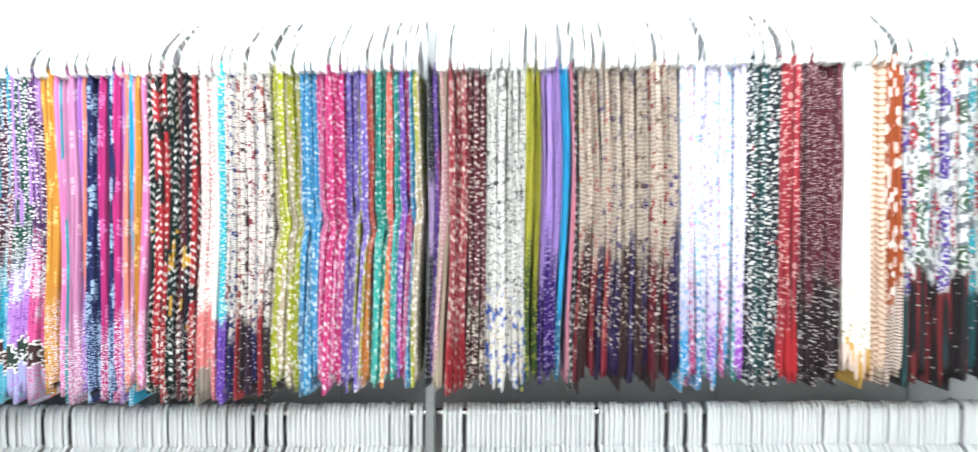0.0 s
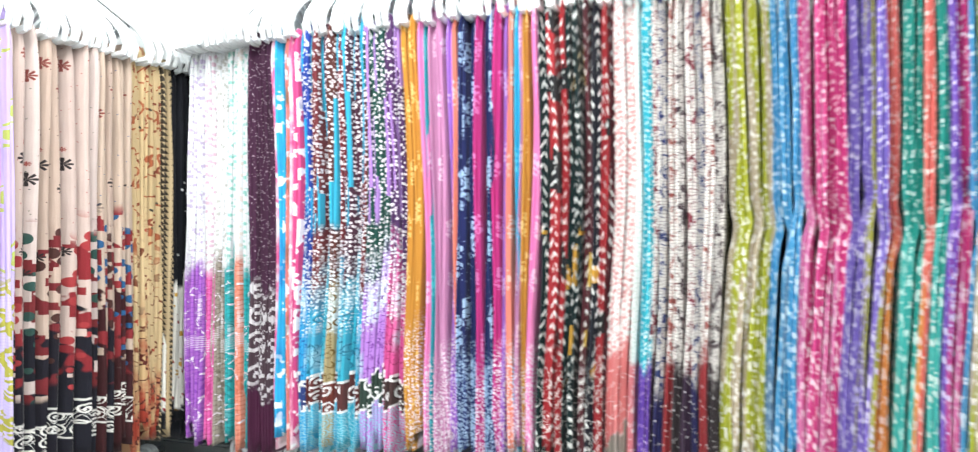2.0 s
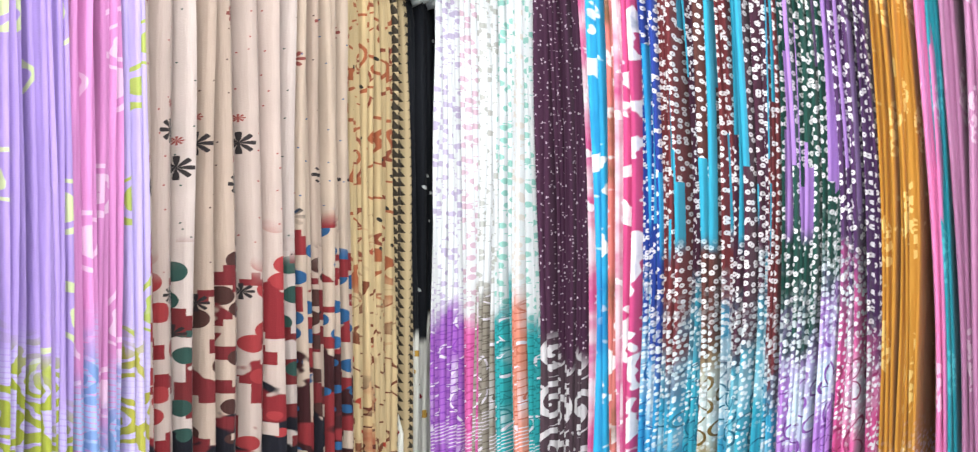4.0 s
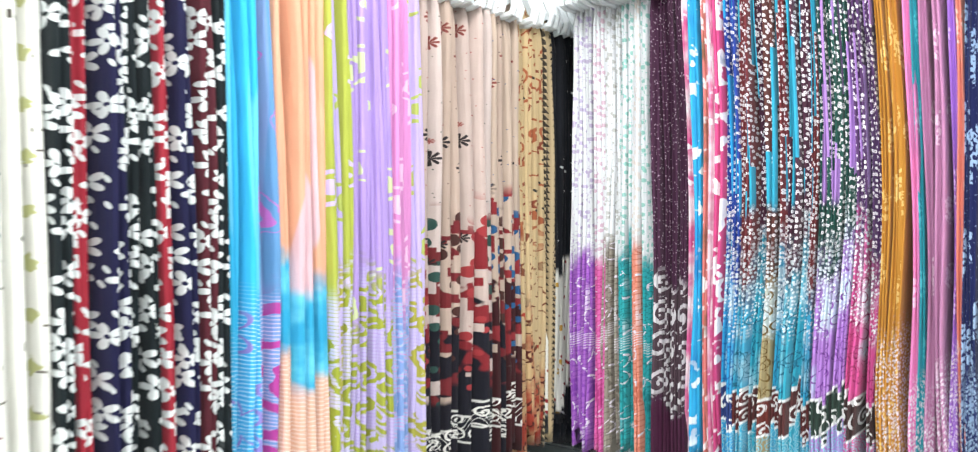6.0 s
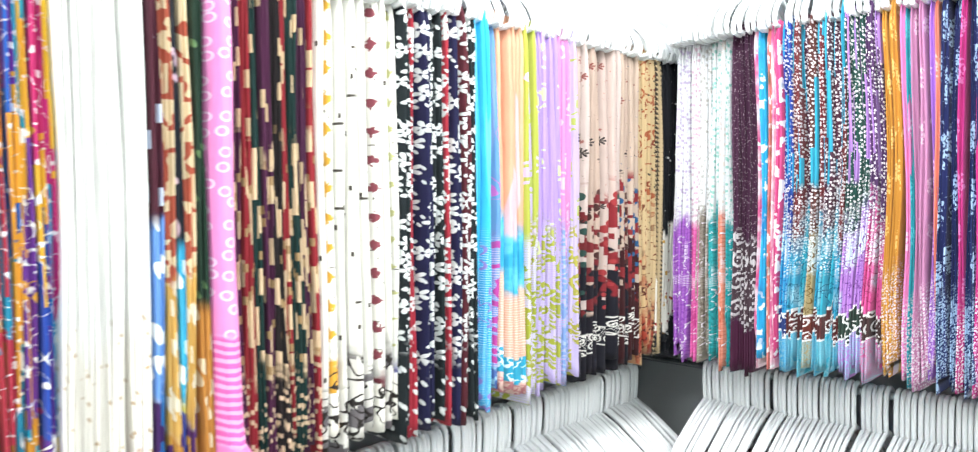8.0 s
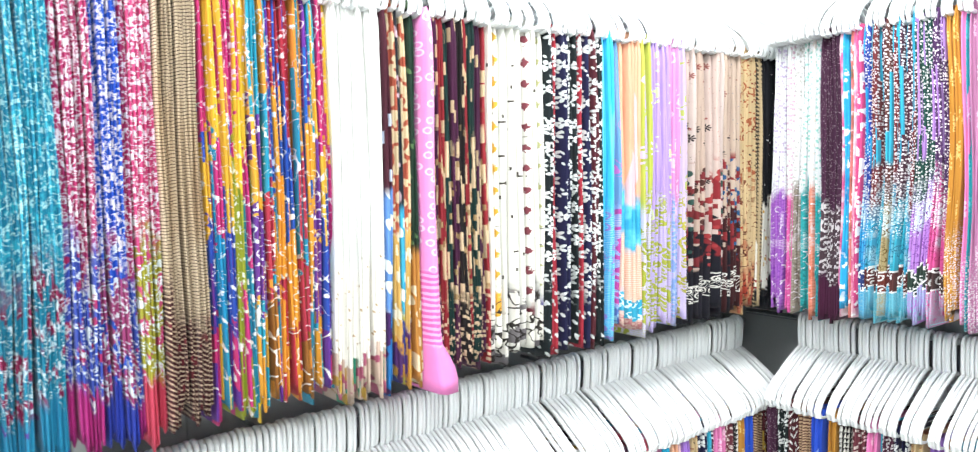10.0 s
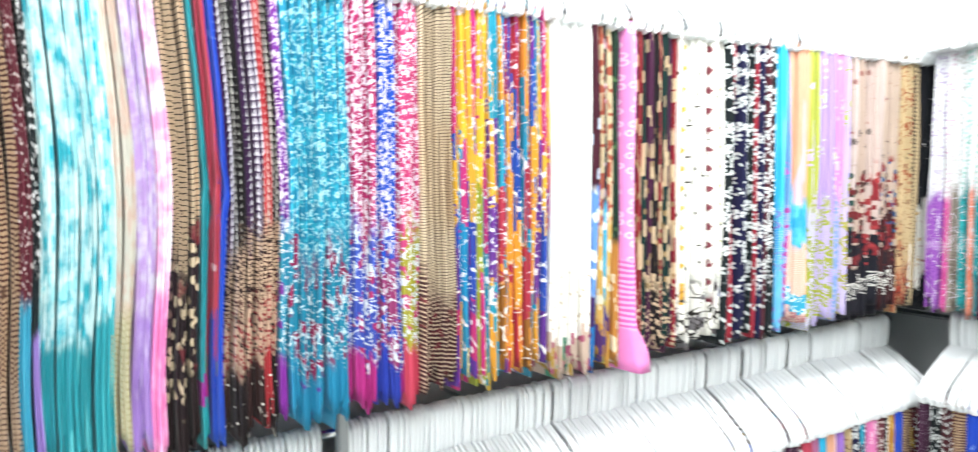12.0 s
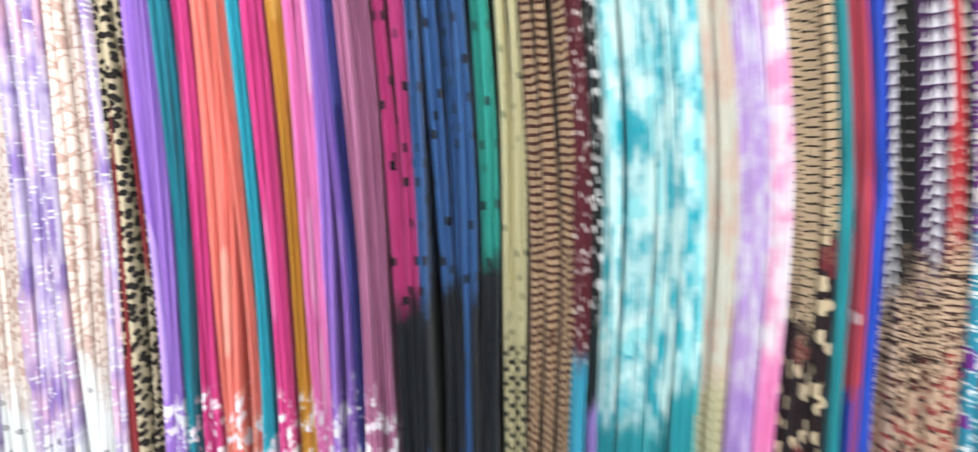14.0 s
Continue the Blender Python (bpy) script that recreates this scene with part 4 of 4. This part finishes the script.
def bloom(name, code):
    return cloth(name, (code, ("flowers", 23, 0.42, "d8dada"), ("leaves", 22, 0.13, "d0d3d3")), (0.70, None, 0.05, (code, ("leaves", 24, 0.2, "cfd2d2"))))


F_BLACK, F_RED, F_NAVY, F_MAROON = bloom("black_white_flowers", "121c20"), bloom("red_white_flowers", "a81e30"), bloom("navy_white_flowers", "17173e"), bloom("maroon_white_flowers", "5a1a26")
run(on_b, BAR_B, 1.467, 1.249, (F_BLACK, F_MAROON, F_NAVY, F_RED, F_BLACK, F_BLACK, F_NAVY, F_RED, F_BLACK),
    "dark cotton cloth with bold white flowers", 0.0243, 0.875, lobes=2)


def ornament(name, code, foot, wide=0.19):
    return cloth(name, ("e4e0d8", ("ticks", 15, 0.05, "6a6058"), ("bars", 15, 0.04, "6a6058"), ("column", 0.056, wide, code)),
                 (0.72, None, 0.03, ("e9e2d8", ("blocks", 12, 0.5, foot), ("scrib", 22, 0.02, "2c2624"))))


O_OCHRE, O_RED, O_OLIVE = ornament("white_ochre_ornament", "dc9a1c", "d8941c"), ornament("white_red_ornament", "8c3c48", "6a2430", 0.14), ornament("white_olive_ornament", "b4b478", "3c3c88", 0.11)
O_WHITE = cloth("white_twig_cloth", ("e2ded6", ("ticks", 9, 0.06, "4a423c"), ("bars", 9, 0.05, "4a423c")), (0.72, None, 0.04, ("d8d2cc", ("blocks", 13, 0.5, "6a6468"), ("scrib", 22, 0.03, "2c2624"))))
run(on_b, BAR_B, 1.249, 1.05, (O_OLIVE, O_WHITE, O_RED, O_WHITE, O_WHITE, O_WHITE, O_OCHRE, O_WHITE), "white cotton cloth with twigs and columns of medallions", 0.0249, 0.875, lobes=1)


def ikat(name, code):
    return cloth(name, (code, ("bars", 10, 0.18, "d0ac86")), (0.3, None, 0.06, (code, ("bars", 10, 0.28, "d8b490"), ("bars", 17, 0.15, "a88258"))),
                 (0.7, None, 0.03, (code, ("squares", 42, 0.25, "d8b494"))))


I_RED, I_GREEN, I_PLUM, I_BLACK = ikat("red_ikat", "9a1c28"), ikat("green_ikat", "0f2e2c"), ikat("plum_ikat", "4a1a3c"), ikat("black_ikat", "1c1618")
run(on_b, BAR_B, 1.05, 0.872, (I_RED, I_PLUM, I_GREEN, I_RED, I_BLACK, I_PLUM, I_GREEN), "dark red and green cloth with beige dashes", 0.0198, 0.87)
ROSE_RING = cloth("pink_ring_cloth", ("f286c6", ("rings", 34, 0.24, "f9c9e6")), (0.6, 0.78, 0.01, ("ea5cac", ("lines", 0.014, 0.45, "f5a4d4"))), (0.78, None, 0.005, ("f07cc0",)))
MESHES["turned_foot"] = mesh_of("dotted_cloth", cloth_mesh(77, 0.036, 0.895, 1, 0.0, 0.3, toe=0.045), ROSE_RING)
pink = tagged(new("dotted_cloth", MESHES["turned_foot"]), "bright pink cloth with pale rings, its foot turned out", "cloth", "cloths on the upper rails")
pink.matrix_world = on_b(0.854, -HALF + 0.022, BAR_B)
STR = [cloth("maroon_stripe_cloth", ("4c1828", ("bars", 12, 0.2, "c8d4ec")), (0.42, 0.7, 0.02, ("5c8cd0", ("leaves", 13, 0.3, "e6ecf4"))), (0.7, None, 0.02, ("1c6cb0", ("blots", 12, 0.55, "3c1c58")))),
       cloth("black_stripe_cloth", ("20242c", ("blots", 10, 0.58, "c9a8b8")), (0.45, 0.7, 0.02, ("2ca4cc", ("leaves", 13, 0.3, "e4eef2"))), (0.7, None, 0.02, ("2c3c88", ("blots", 12, 0.55, "b8a82c")))),
       cloth("cream_stripe_cloth", ("e8cca4", ("scrib", 14, 0.05, "c4543c")), (0.5, 0.74, 0.02, ("e0a850", ("leaves", 13, 0.28, "f0e2ca"))), (0.74, None, 0.02, ("d8902c", ("blots", 12, 0.5, "542c6c")))),
       cloth("forest_stripe_cloth", ("1c3428", ("leaves", 12, 0.12, "5a7c50")), (0.55, None, 0.02, ("c87c2c", ("leaves", 13, 0.28, "e8d0b0"))))]
run(on_b, BAR_B, 0.836, 0.736, (STR[3], STR[2], STR[1], STR[2], STR[0]), "mixed striped cotton cloth with bright foot", 0.0195, 0.87)
FOOT_WHITE = cloth("white_cloth_patched_foot", ("f4f2ef",), (0.58, None, 0.04, ("f3ece4", ("leaves", 22, 0.1, "c09a74"))), (0.79, None, 0.003, ("c8a898", ("streak", 3, 0.62, "1c8468"), ("blots", 14, 0.54, "b0506c"), ("blots", 11, 0.6, "b88a30"))))
run(on_b, BAR_B, 0.736, 0.608, [FOOT_WHITE], "plain white cloth with a patched foot", 0.0215, 0.88, fill=1.0)


def fiesta(name, top, mid, low, foot):
    return cloth(name, (top, ("panel", 0.24, 0.2, mid), ("blots", 34, 0.62, "f6e8ee"), ("scrib", 14, 0.005, "f6e8ee")), (0.27, 0.48, -0.12, (mid, ("panel", 0.2, 0.35, low), ("blots", 34, 0.62, "f2f2f4"), ("scrib", 14, 0.005, "f2f2f4"))),
                 (0.48, 0.68, -0.12, (low, ("panel", 0.2, 0.3, foot), ("blots", 34, 0.62, "f4f4f4"), ("scrib", 14, 0.005, "f4f4f4"))), (0.68, None, -0.06, (foot, ("panel", 0.12, 0.3, top), ("scrib", 9, 0.008, "f2ece8"))))


FI = (fiesta("fiesta_yellow", "f6c000", "d8287c", "0090c0", "1c8cac"), fiesta("fiesta_magenta", "d0246c", "e8a80c", "2448a8", "5c2c8c"),
      fiesta("fiesta_teal", "0a94b0", "f0a40c", "6c3494", "e8940c"), fiesta("fiesta_red", "c4243c", "1c4cac", "f69a00", "e88c0c"),
      fiesta("fiesta_orange", "f08c14", "0a8cb0", "c02c44", "9c5c1c"), fiesta("fiesta_violet", "6c2c98", "1c58b0", "f09c14", "1c84a4"),
      fiesta("fiesta_lime", "d8287c", "f6c000", "98a018", "98a018"))
run(on_b, BAR_B, 0.608, 0.322, (FI[0], FI[1], FI[2], FI[5], FI[4], FI[3], FI[3], FI[5], FI[4], FI[2], FI[0], FI[6], FI[6], FI[1]),
    "many-coloured cotton cloth, magenta above and orange below", 0.0178, 0.865)
LINED = cloth("beige_lined_cloth", ("d2b699", ("lines", 0.0065, 0.28, "5c443a")), (0.2, 0.45, 0.06, ("cfae8e", ("streak", 4, 0.55, "b08c6c"), ("lines", 0.0065, 0.25, "5c4030"))),
              (0.62, None, 0.05, ("4a2024", ("lines", 0.010, 0.35, "cfae94"), ("blots", 20, 0.6, "7a2430"))))
run(on_b, BAR_B, 0.322, 0.241, [LINED], "beige cloth with fine dark lines and maroon foot", 0.02, 0.865)


def batik(name, code, foot, hem):
    return cloth(name, (code, ("blots", 50, 0.56, "f0e6ee"), ("scrib", 34, 0.026, "eee6f2"), ("ticks", 44, 0.12, "f0eaf2")),
                 (0.50, None, 0.06, (foot, ("blots", 16, 0.56, code), ("scrib", 20, 0.025, "e6ecf2"), ("ticks", 44, 0.15, "e6ecf2"))), (0.77, None, 0.02, (hem,)))


BK_PINK, BK_BLUE, BK_MAG = batik("pink_batik", "dc3c78", "a8a020", "e0405c"), batik("blue_batik", "1c54c8", "b03c78", "2a40b0"), batik("magenta_batik", "c42468", "3c54b8", "c02080")
BK_TEAL = cloth("turquoise_batik", ("008cae", ("blots", 30, 0.53, "1cb2cc"), ("scrib", 28, 0.02, "b4e8ee"), ("leaves", 38, 0.14, "c4eef2")),
                (0.52, 0.80, 0.07, ("a01850", ("blots", 9, 0.45, "0086a6"), ("scrib", 18, 0.018, "d4e8f0"), ("ticks", 44, 0.13, "d4e8f0"))), (0.78, None, 0.02, ("0a88b0", ("blots", 20, 0.66, "5c2c98"))))
BK_VIOLET = batik("violet_batik", "7c2c9c", "2090b0", "8c2ca4")
run(on_b, BAR_B, 0.241, 0.192, [BK_PINK], "pink and white batik cloth with olive foot", 0.0165, 0.87)
run(on_b, BAR_B, 0.192, 0.125, [BK_BLUE, BK_BLUE, BK_MAG], "blue and white batik cloth", 0.0168, 0.875)
run(on_b, BAR_B, 0.125, 0.067, [BK_MAG], "magenta and white batik cloth", 0.0165, 0.875)
run(on_b, BAR_B, 0.067, -0.07, [BK_TEAL], "turquoise batik cloth with magenta leaf foot", 0.0172, 0.89)
run(on_b, BAR_B, -0.07, -0.087, [BK_VIOLET], "violet and white batik cloth", 0.017, 0.89)


def temple(name, code, ink, foot):
    return cloth(name, (code, ("tri", 0.0155, 0.46, ink)), (0.485, None, 0.05, ("d4ac90", ("ticks", 40, 0.26, "2c1c1c"), ("lines", 0.008, 0.3, "4a2424"))),
                 (0.62, None, 0.05, ("cfa48c", ("blots", 20, 0.58, foot), ("ticks", 40, 0.26, "a8343a"), ("ticks", 30, 0.14, "2c1c1c"))), (0.74, None, 0.03, (foot, ("squares", 24, 0.08, "e8dcd0"))))


T_BLACK, T_PLUM, T_RED = temple("black_triangle_cloth", "1c181a", "ece4dc", "241a1c"), temple("plum_triangle_cloth", "3c1a48", "e4dce4", "3a2020"), temple("red_triangle_cloth", "c42c34", "f0dcd4", "c42c34")
run(on_b, BAR_B, -0.087, -0.198, (T_BLACK, T_RED, T_PLUM, T_PLUM, T_BLACK, T_PLUM), "dark cloth with rows of white triangles and beige foot", 0.0185, 0.885)
BAND = "plain bright cotton cloth with small pale blots"
V_BLUE = cloth("royal_blue_cloth", ("1f4cc4", ("blots", 9, 0.68, "8fb0e8")), (0.78, None, 0.004, ("2454c8", ("blocks", 9, 0.6, "c02c4c"))))
V_RED = cloth("rose_red_cloth", ("d03c54", ("blots", 9, 0.7, "eeb0b8")), (0.74, 0.77, 0.002, ("8c7c2c",)), (0.77, None, 0.004, ("d43c50", ("blocks", 9, 0.6, "2c50b8"))))
V_TEAL = cloth("deep_teal_cloth", ("088c98", ("blots", 9, 0.74, "5cc4cc")), (0.77, 0.82, 0.002, ("a8209c",)), (0.82, None, 0.002, ("0aa0a8",)))
run(on_b, BAR_B, -0.198, -0.216, [V_BLUE], BAND, 0.009, 0.895, kinked=True)
run(on_b, BAR_B, -0.216, -0.232, [V_RED], BAND, 0.008, 0.89, kinked=True)
run(on_b, BAR_B, -0.232, -0.249, [V_TEAL], BAND, 0.0085, 0.895, kinked=True)
V_BROWN = cloth("brown_check_cloth", ("c4a284", ("lines", 0.0105, 0.22, "2c201c"), ("blots", 12, 0.68, "4c382c")),
                (0.50, None, 0.06, ("2a1a20", ("dots", 24, 0.3, "d8bc9c"), ("blots", 9, 0.62, "7c2830"))), (0.78, None, 0.02, ("2a1a1c",)))
run(on_b, BAR_B, -0.249, -0.299, [V_BROWN], "brown checked cloth with a dark spotted foot", 0.0167, 0.895)
V_PINK = cloth("pink_marbled_cloth", ("e4d8e0", ("tie", 24, 0.5, "ee9cc4")), (0.6, None, 0.03, ("f07cb8", ("tie", 14, 0.6, "f6b4d8"))))
V_LILAC = cloth("lilac_marbled_cloth", ("e0d6e8", ("tie", 24, 0.48, "c8a4e0")), (0.6, None, 0.03, ("b48cdc", ("tie", 14, 0.6, "d4b8ec"))))
V_CREAM = cloth("cream_marbled_cloth", ("dad2c6", ("tie", 20, 0.55, "e0b8a8")), (0.62, None, 0.03, ("d4c4a0", ("lines", 0.012, 0.3, "c0ac84"))))
V_AQUA = cloth("aqua_tie_dyed_cloth", ("d8f0f0", ("tie", 17, 0.52, "0fb0c2"), ("blots", 9, 0.6, "9ce0e6")), (0.64, None, 0.03, ("0c98a4", ("streak", 4, 0.6, "4cc0c8"))))
run(on_b, BAR_B, -0.299, -0.328, [V_PINK], "white and pink marbled cloth", 0.029, 0.895, fill=0.98, lobes=3)
run(on_b, BAR_B, -0.328, -0.362, [V_LILAC], "white and lilac marbled cloth", 0.0165, 0.895, fill=1.0)
run(on_b, BAR_B, -0.362, -0.395, [V_CREAM], "cream marbled cloth", 0.0165, 0.895, fill=1.0)
run(on_b, BAR_B, -0.395, -0.507, [V_AQUA], "aqua and white tie-dyed cloth", 0.026, 0.895, fill=1.0, lobes=4)
V_INK = cloth("ink_scribble_cloth", ("1c2428", ("leaves", 40, 0.26, "f0eeee")), (0.5, 0.62, 0.03, ("16262a",)), (0.62, None, 0.02, ("a684d4",)))
V_WINE = cloth("wine_scribble_cloth", ("6a1c2c", ("leaves", 40, 0.18, "ecd8d4")), (0.6, None, 0.03, ("2ca0c0",)))
run(on_b, BAR_B, -0.507, -0.54, (V_INK, V_WINE), "black and wine cloth with white dashes", 0.0165, 0.895)
V_ROWS = cloth("brown_rows_cloth", ("bf9878", ("lines", 0.0095, 0.42, "5c3028"), ("blots", 22, 0.68, "6a4434")), (0.74, None, 0.03, ("c8a488", ("lines", 0.0095, 0.3, "4a1c20"))))
V_FERN = cloth("cream_fern_cloth", ("cdbf96", ("leaves", 20, 0.12, "3f5446"), ("streak", 3, 0.66, "b8a87c")), (0.55, None, 0.04, ("c4b48c", ("lines", 0.018, 0.3, "26302c"))))
run(on_b, BAR_B, -0.54, -0.587, [V_ROWS], "brown cloth with fine rows", 0.0157, 0.895)
run(on_b, BAR_B, -0.587, -0.618, [V_FERN], "cream cloth with green ferns", 0.016, 0.895)


def clip_dot(name, code):
    return cloth(name, (code, ("squares", 17, 0.13, "12141c")), (0.50, None, 0.03, ("161a24", ("streak", 4, 0.66, code))))


Q_TEAL, Q_BLUE, Q_PINK = clip_dot("teal_black_dash", "0a9488"), clip_dot("blue_black_dash", "28548c"), clip_dot("magenta_black_dash", "c82c78")
run(on_b, BAR_B, -0.618, -0.645, [Q_TEAL], "teal cloth with black dashes and dark foot", 0.0135, 0.895)
run(on_b, BAR_B, -0.645, -0.71, [Q_BLUE], "blue cloth with black dashes and black foot", 0.016, 0.895)
run(on_b, BAR_B, -0.71, -0.75, [Q_PINK], "magenta cloth with black dashes and black foot", 0.021, 0.895)


def marbled_foot(name, code, pale_code):
    return cloth(name, (code, ("streak", 6, 0.7, pale_code)), (0.63, None, 0.012, (code, ("blots", 26, 0.52, "eee6f0"), ("scrib", 22, 0.02, pale_code))))


Z = {k: marbled_foot(k + "_marbled_foot", a, b) for k, a, b in (
    ("mauve", "b0648c", "c888a8"), ("navy", "2a2870", "4a489c"), ("violet", "9a6cc8", "b894dc"), ("pink", "ee74b8", "f6a8d4"),
    ("ochre", "cc8418", "e0a444"), ("magenta", "d42c7c", "e45c9c"), ("cyan", "06a0b8", "4cc4d4"), ("coral", "fa7468", "fc9c8c"), ("teal", "067c90", "2c9cac"))}
for a, b, k in ((-0.75, -0.787, "mauve"), (-0.787, -0.8, "navy"), (-0.8, -0.822, "violet"), (-0.822, -0.848, "pink"), (-0.848, -0.868, "ochre"),
                (-0.868, -0.89, "magenta"), (-0.89, -0.905, "cyan"), (-0.905, -0.945, "coral"), (-0.945, -0.97, "magenta"), (-0.97, -0.992, "teal"), (-0.992, -1.022, "violet")):
    run(on_b, BAR_B, a, b, [Z[k]], k + " plain cotton cloth with a marbled foot", 0.014, 0.895, fill=0.95)
Y_DOT = cloth("beige_black_dot_cloth", ("cfb898", ("dots", 80, 0.42, "241c1c"), ("streak", 4, 0.66, "a02c34")))
Y_LILAC = cloth("lilac_vein_cloth", ("d8c8ea", ("tie", 9, 0.55, "eeb4ce"), ("tie", 16, 0.55, "9474c0"), ("ticks", 50, 0.16, "f0eaf4")), (0.66, None, 0.03, ("e8e4ee", ("scrib", 22, 0.03, "8a8098"))))
Y_BLUSH = cloth("blush_vein_cloth", ("ecd4cc", ("scrib", 40, 0.04, "cfa498")), (0.6, None, 0.04, ("eeecee", ("leaves", 20, 0.12, "a8a4ac"))))
run(on_b, BAR_B, -1.022, -1.055, [Y_DOT], "beige cloth with black dots", 0.0165, 0.895)
run(on_b, BAR_B, -1.055, -1.42, (Y_LILAC, Y_BLUSH, Y_BLUSH, Y_LILAC, Y_LILAC), "lilac and blush veined cloth", 0.02, 0.895, fill=0.98)

# ---- the lower rails ----
LOW_MATS = (PLUM, F_BLACK, C_MAROON, V_ROWS, V_BLUE, D_OCHRE, T_BLACK, K_MAROON, D_PINK, SC_PLUM, F_NAVY, B_CREAM, Z["violet"], M_PEACH, D_CYAN, Z["mauve"], V_RED, F_MAROON)


def low_run(place, bar, s0, s1, pitch, single, near):
    """Hangers close together; those within the stretch `single`, and cloths within `near`, are things of their own."""
    s, k = s0, 0
    sign = 1 if s1 > s0 else -1
    while (s1 - s) * sign > 0:
        if abs(s - (POST_A if place is on_a else POST_B)) < 0.03:
            s += sign * pitch
            continue
        mat = LOW_MATS[(k // 3) % len(LOW_MATS)]
        m = place(s, -HALF + dice.uniform(-0.006, 0.006), bar + dice.uniform(-0.003, 0.003), dice.uniform(-1.7, 1.7))
        if single[0] < s < single[1]:
            hanger(m, "white plastic hanger close-packed on the lower rail", "hangers on the lower rails")
        else:
            FAR_HANGERS.append((HANGER_WHOLE, m))
        if near[0] < s < near[1]:
            low = tagged(new("printed_cloth", cloth_data(mat, k % 3, 0.0135, 0.55, False)), "printed cotton cloth hanging under the lower hangers", "cloth", "cloths on the lower rails")
            low.matrix_world = m
        else:
            LOW_CLOTHS.append((cloth_data(mat, k % 3, 0.0135, 0.55, False), m))
        s += sign * (pitch + (0.011 if dice.random() > 0.93 else 0.0) + dice.uniform(-0.0006, 0.0012))
        k += 1


LOW_CLOTHS, FAR_HANGERS = [], []
low_run(on_a, LOW_A, -1.69, 1.55, 0.0141, (-1.7, -0.2), (-1.7, -1.0))
low_run(on_b, LOW_B, 2.46, -1.42, 0.0141, (0.9, 2.5), (1.3, 2.5))
joined("hanging_cloths", LOW_CLOTHS, "printed cotton cloths hanging packed on the lower rails", "cloth")
joined("packed_hangers", FAR_HANGERS, "white plastic hangers packed along the lower rails", "hanger")


def upper_run(place, bar, s0, s1, single):
    """The hangers that carry the cloths, shoulder to shoulder with a gap here and there."""
    s, sign, rest = s0, (1 if s1 > s0 else -1), []
    while (s1 - s) * sign > 0:
        if abs(s - (POST_A if place is on_a else POST_B)) > 0.022:
            m = place(s, -HALF + dice.uniform(-0.01, 0.008), bar + dice.uniform(-0.004, 0.004), dice.uniform(-2.6, 2.6)) @ pose(0, 0, 0, 0, dice.uniform(-1.0, 1.0), 0)
            if single[0] < s < single[1]:
                hanger(m, "white plastic hanger under a folded cloth on the upper rail", "hangers on the upper rails")
            else:
                rest.append((HANGER_WHOLE, m))
        s += sign * (0.0136 + (dice.uniform(0.004, 0.012) if dice.random() > 0.84 else dice.uniform(-0.0004, 0.0012)))
    joined("packed_hangers", rest, "white plastic hangers packed along the upper rail", "hanger")


upper_run(on_a, BAR_A, -1.705, 1.63, (-1.71, -1.0))
upper_run(on_b, BAR_B, 2.42, -1.41, (1.8, 2.5))
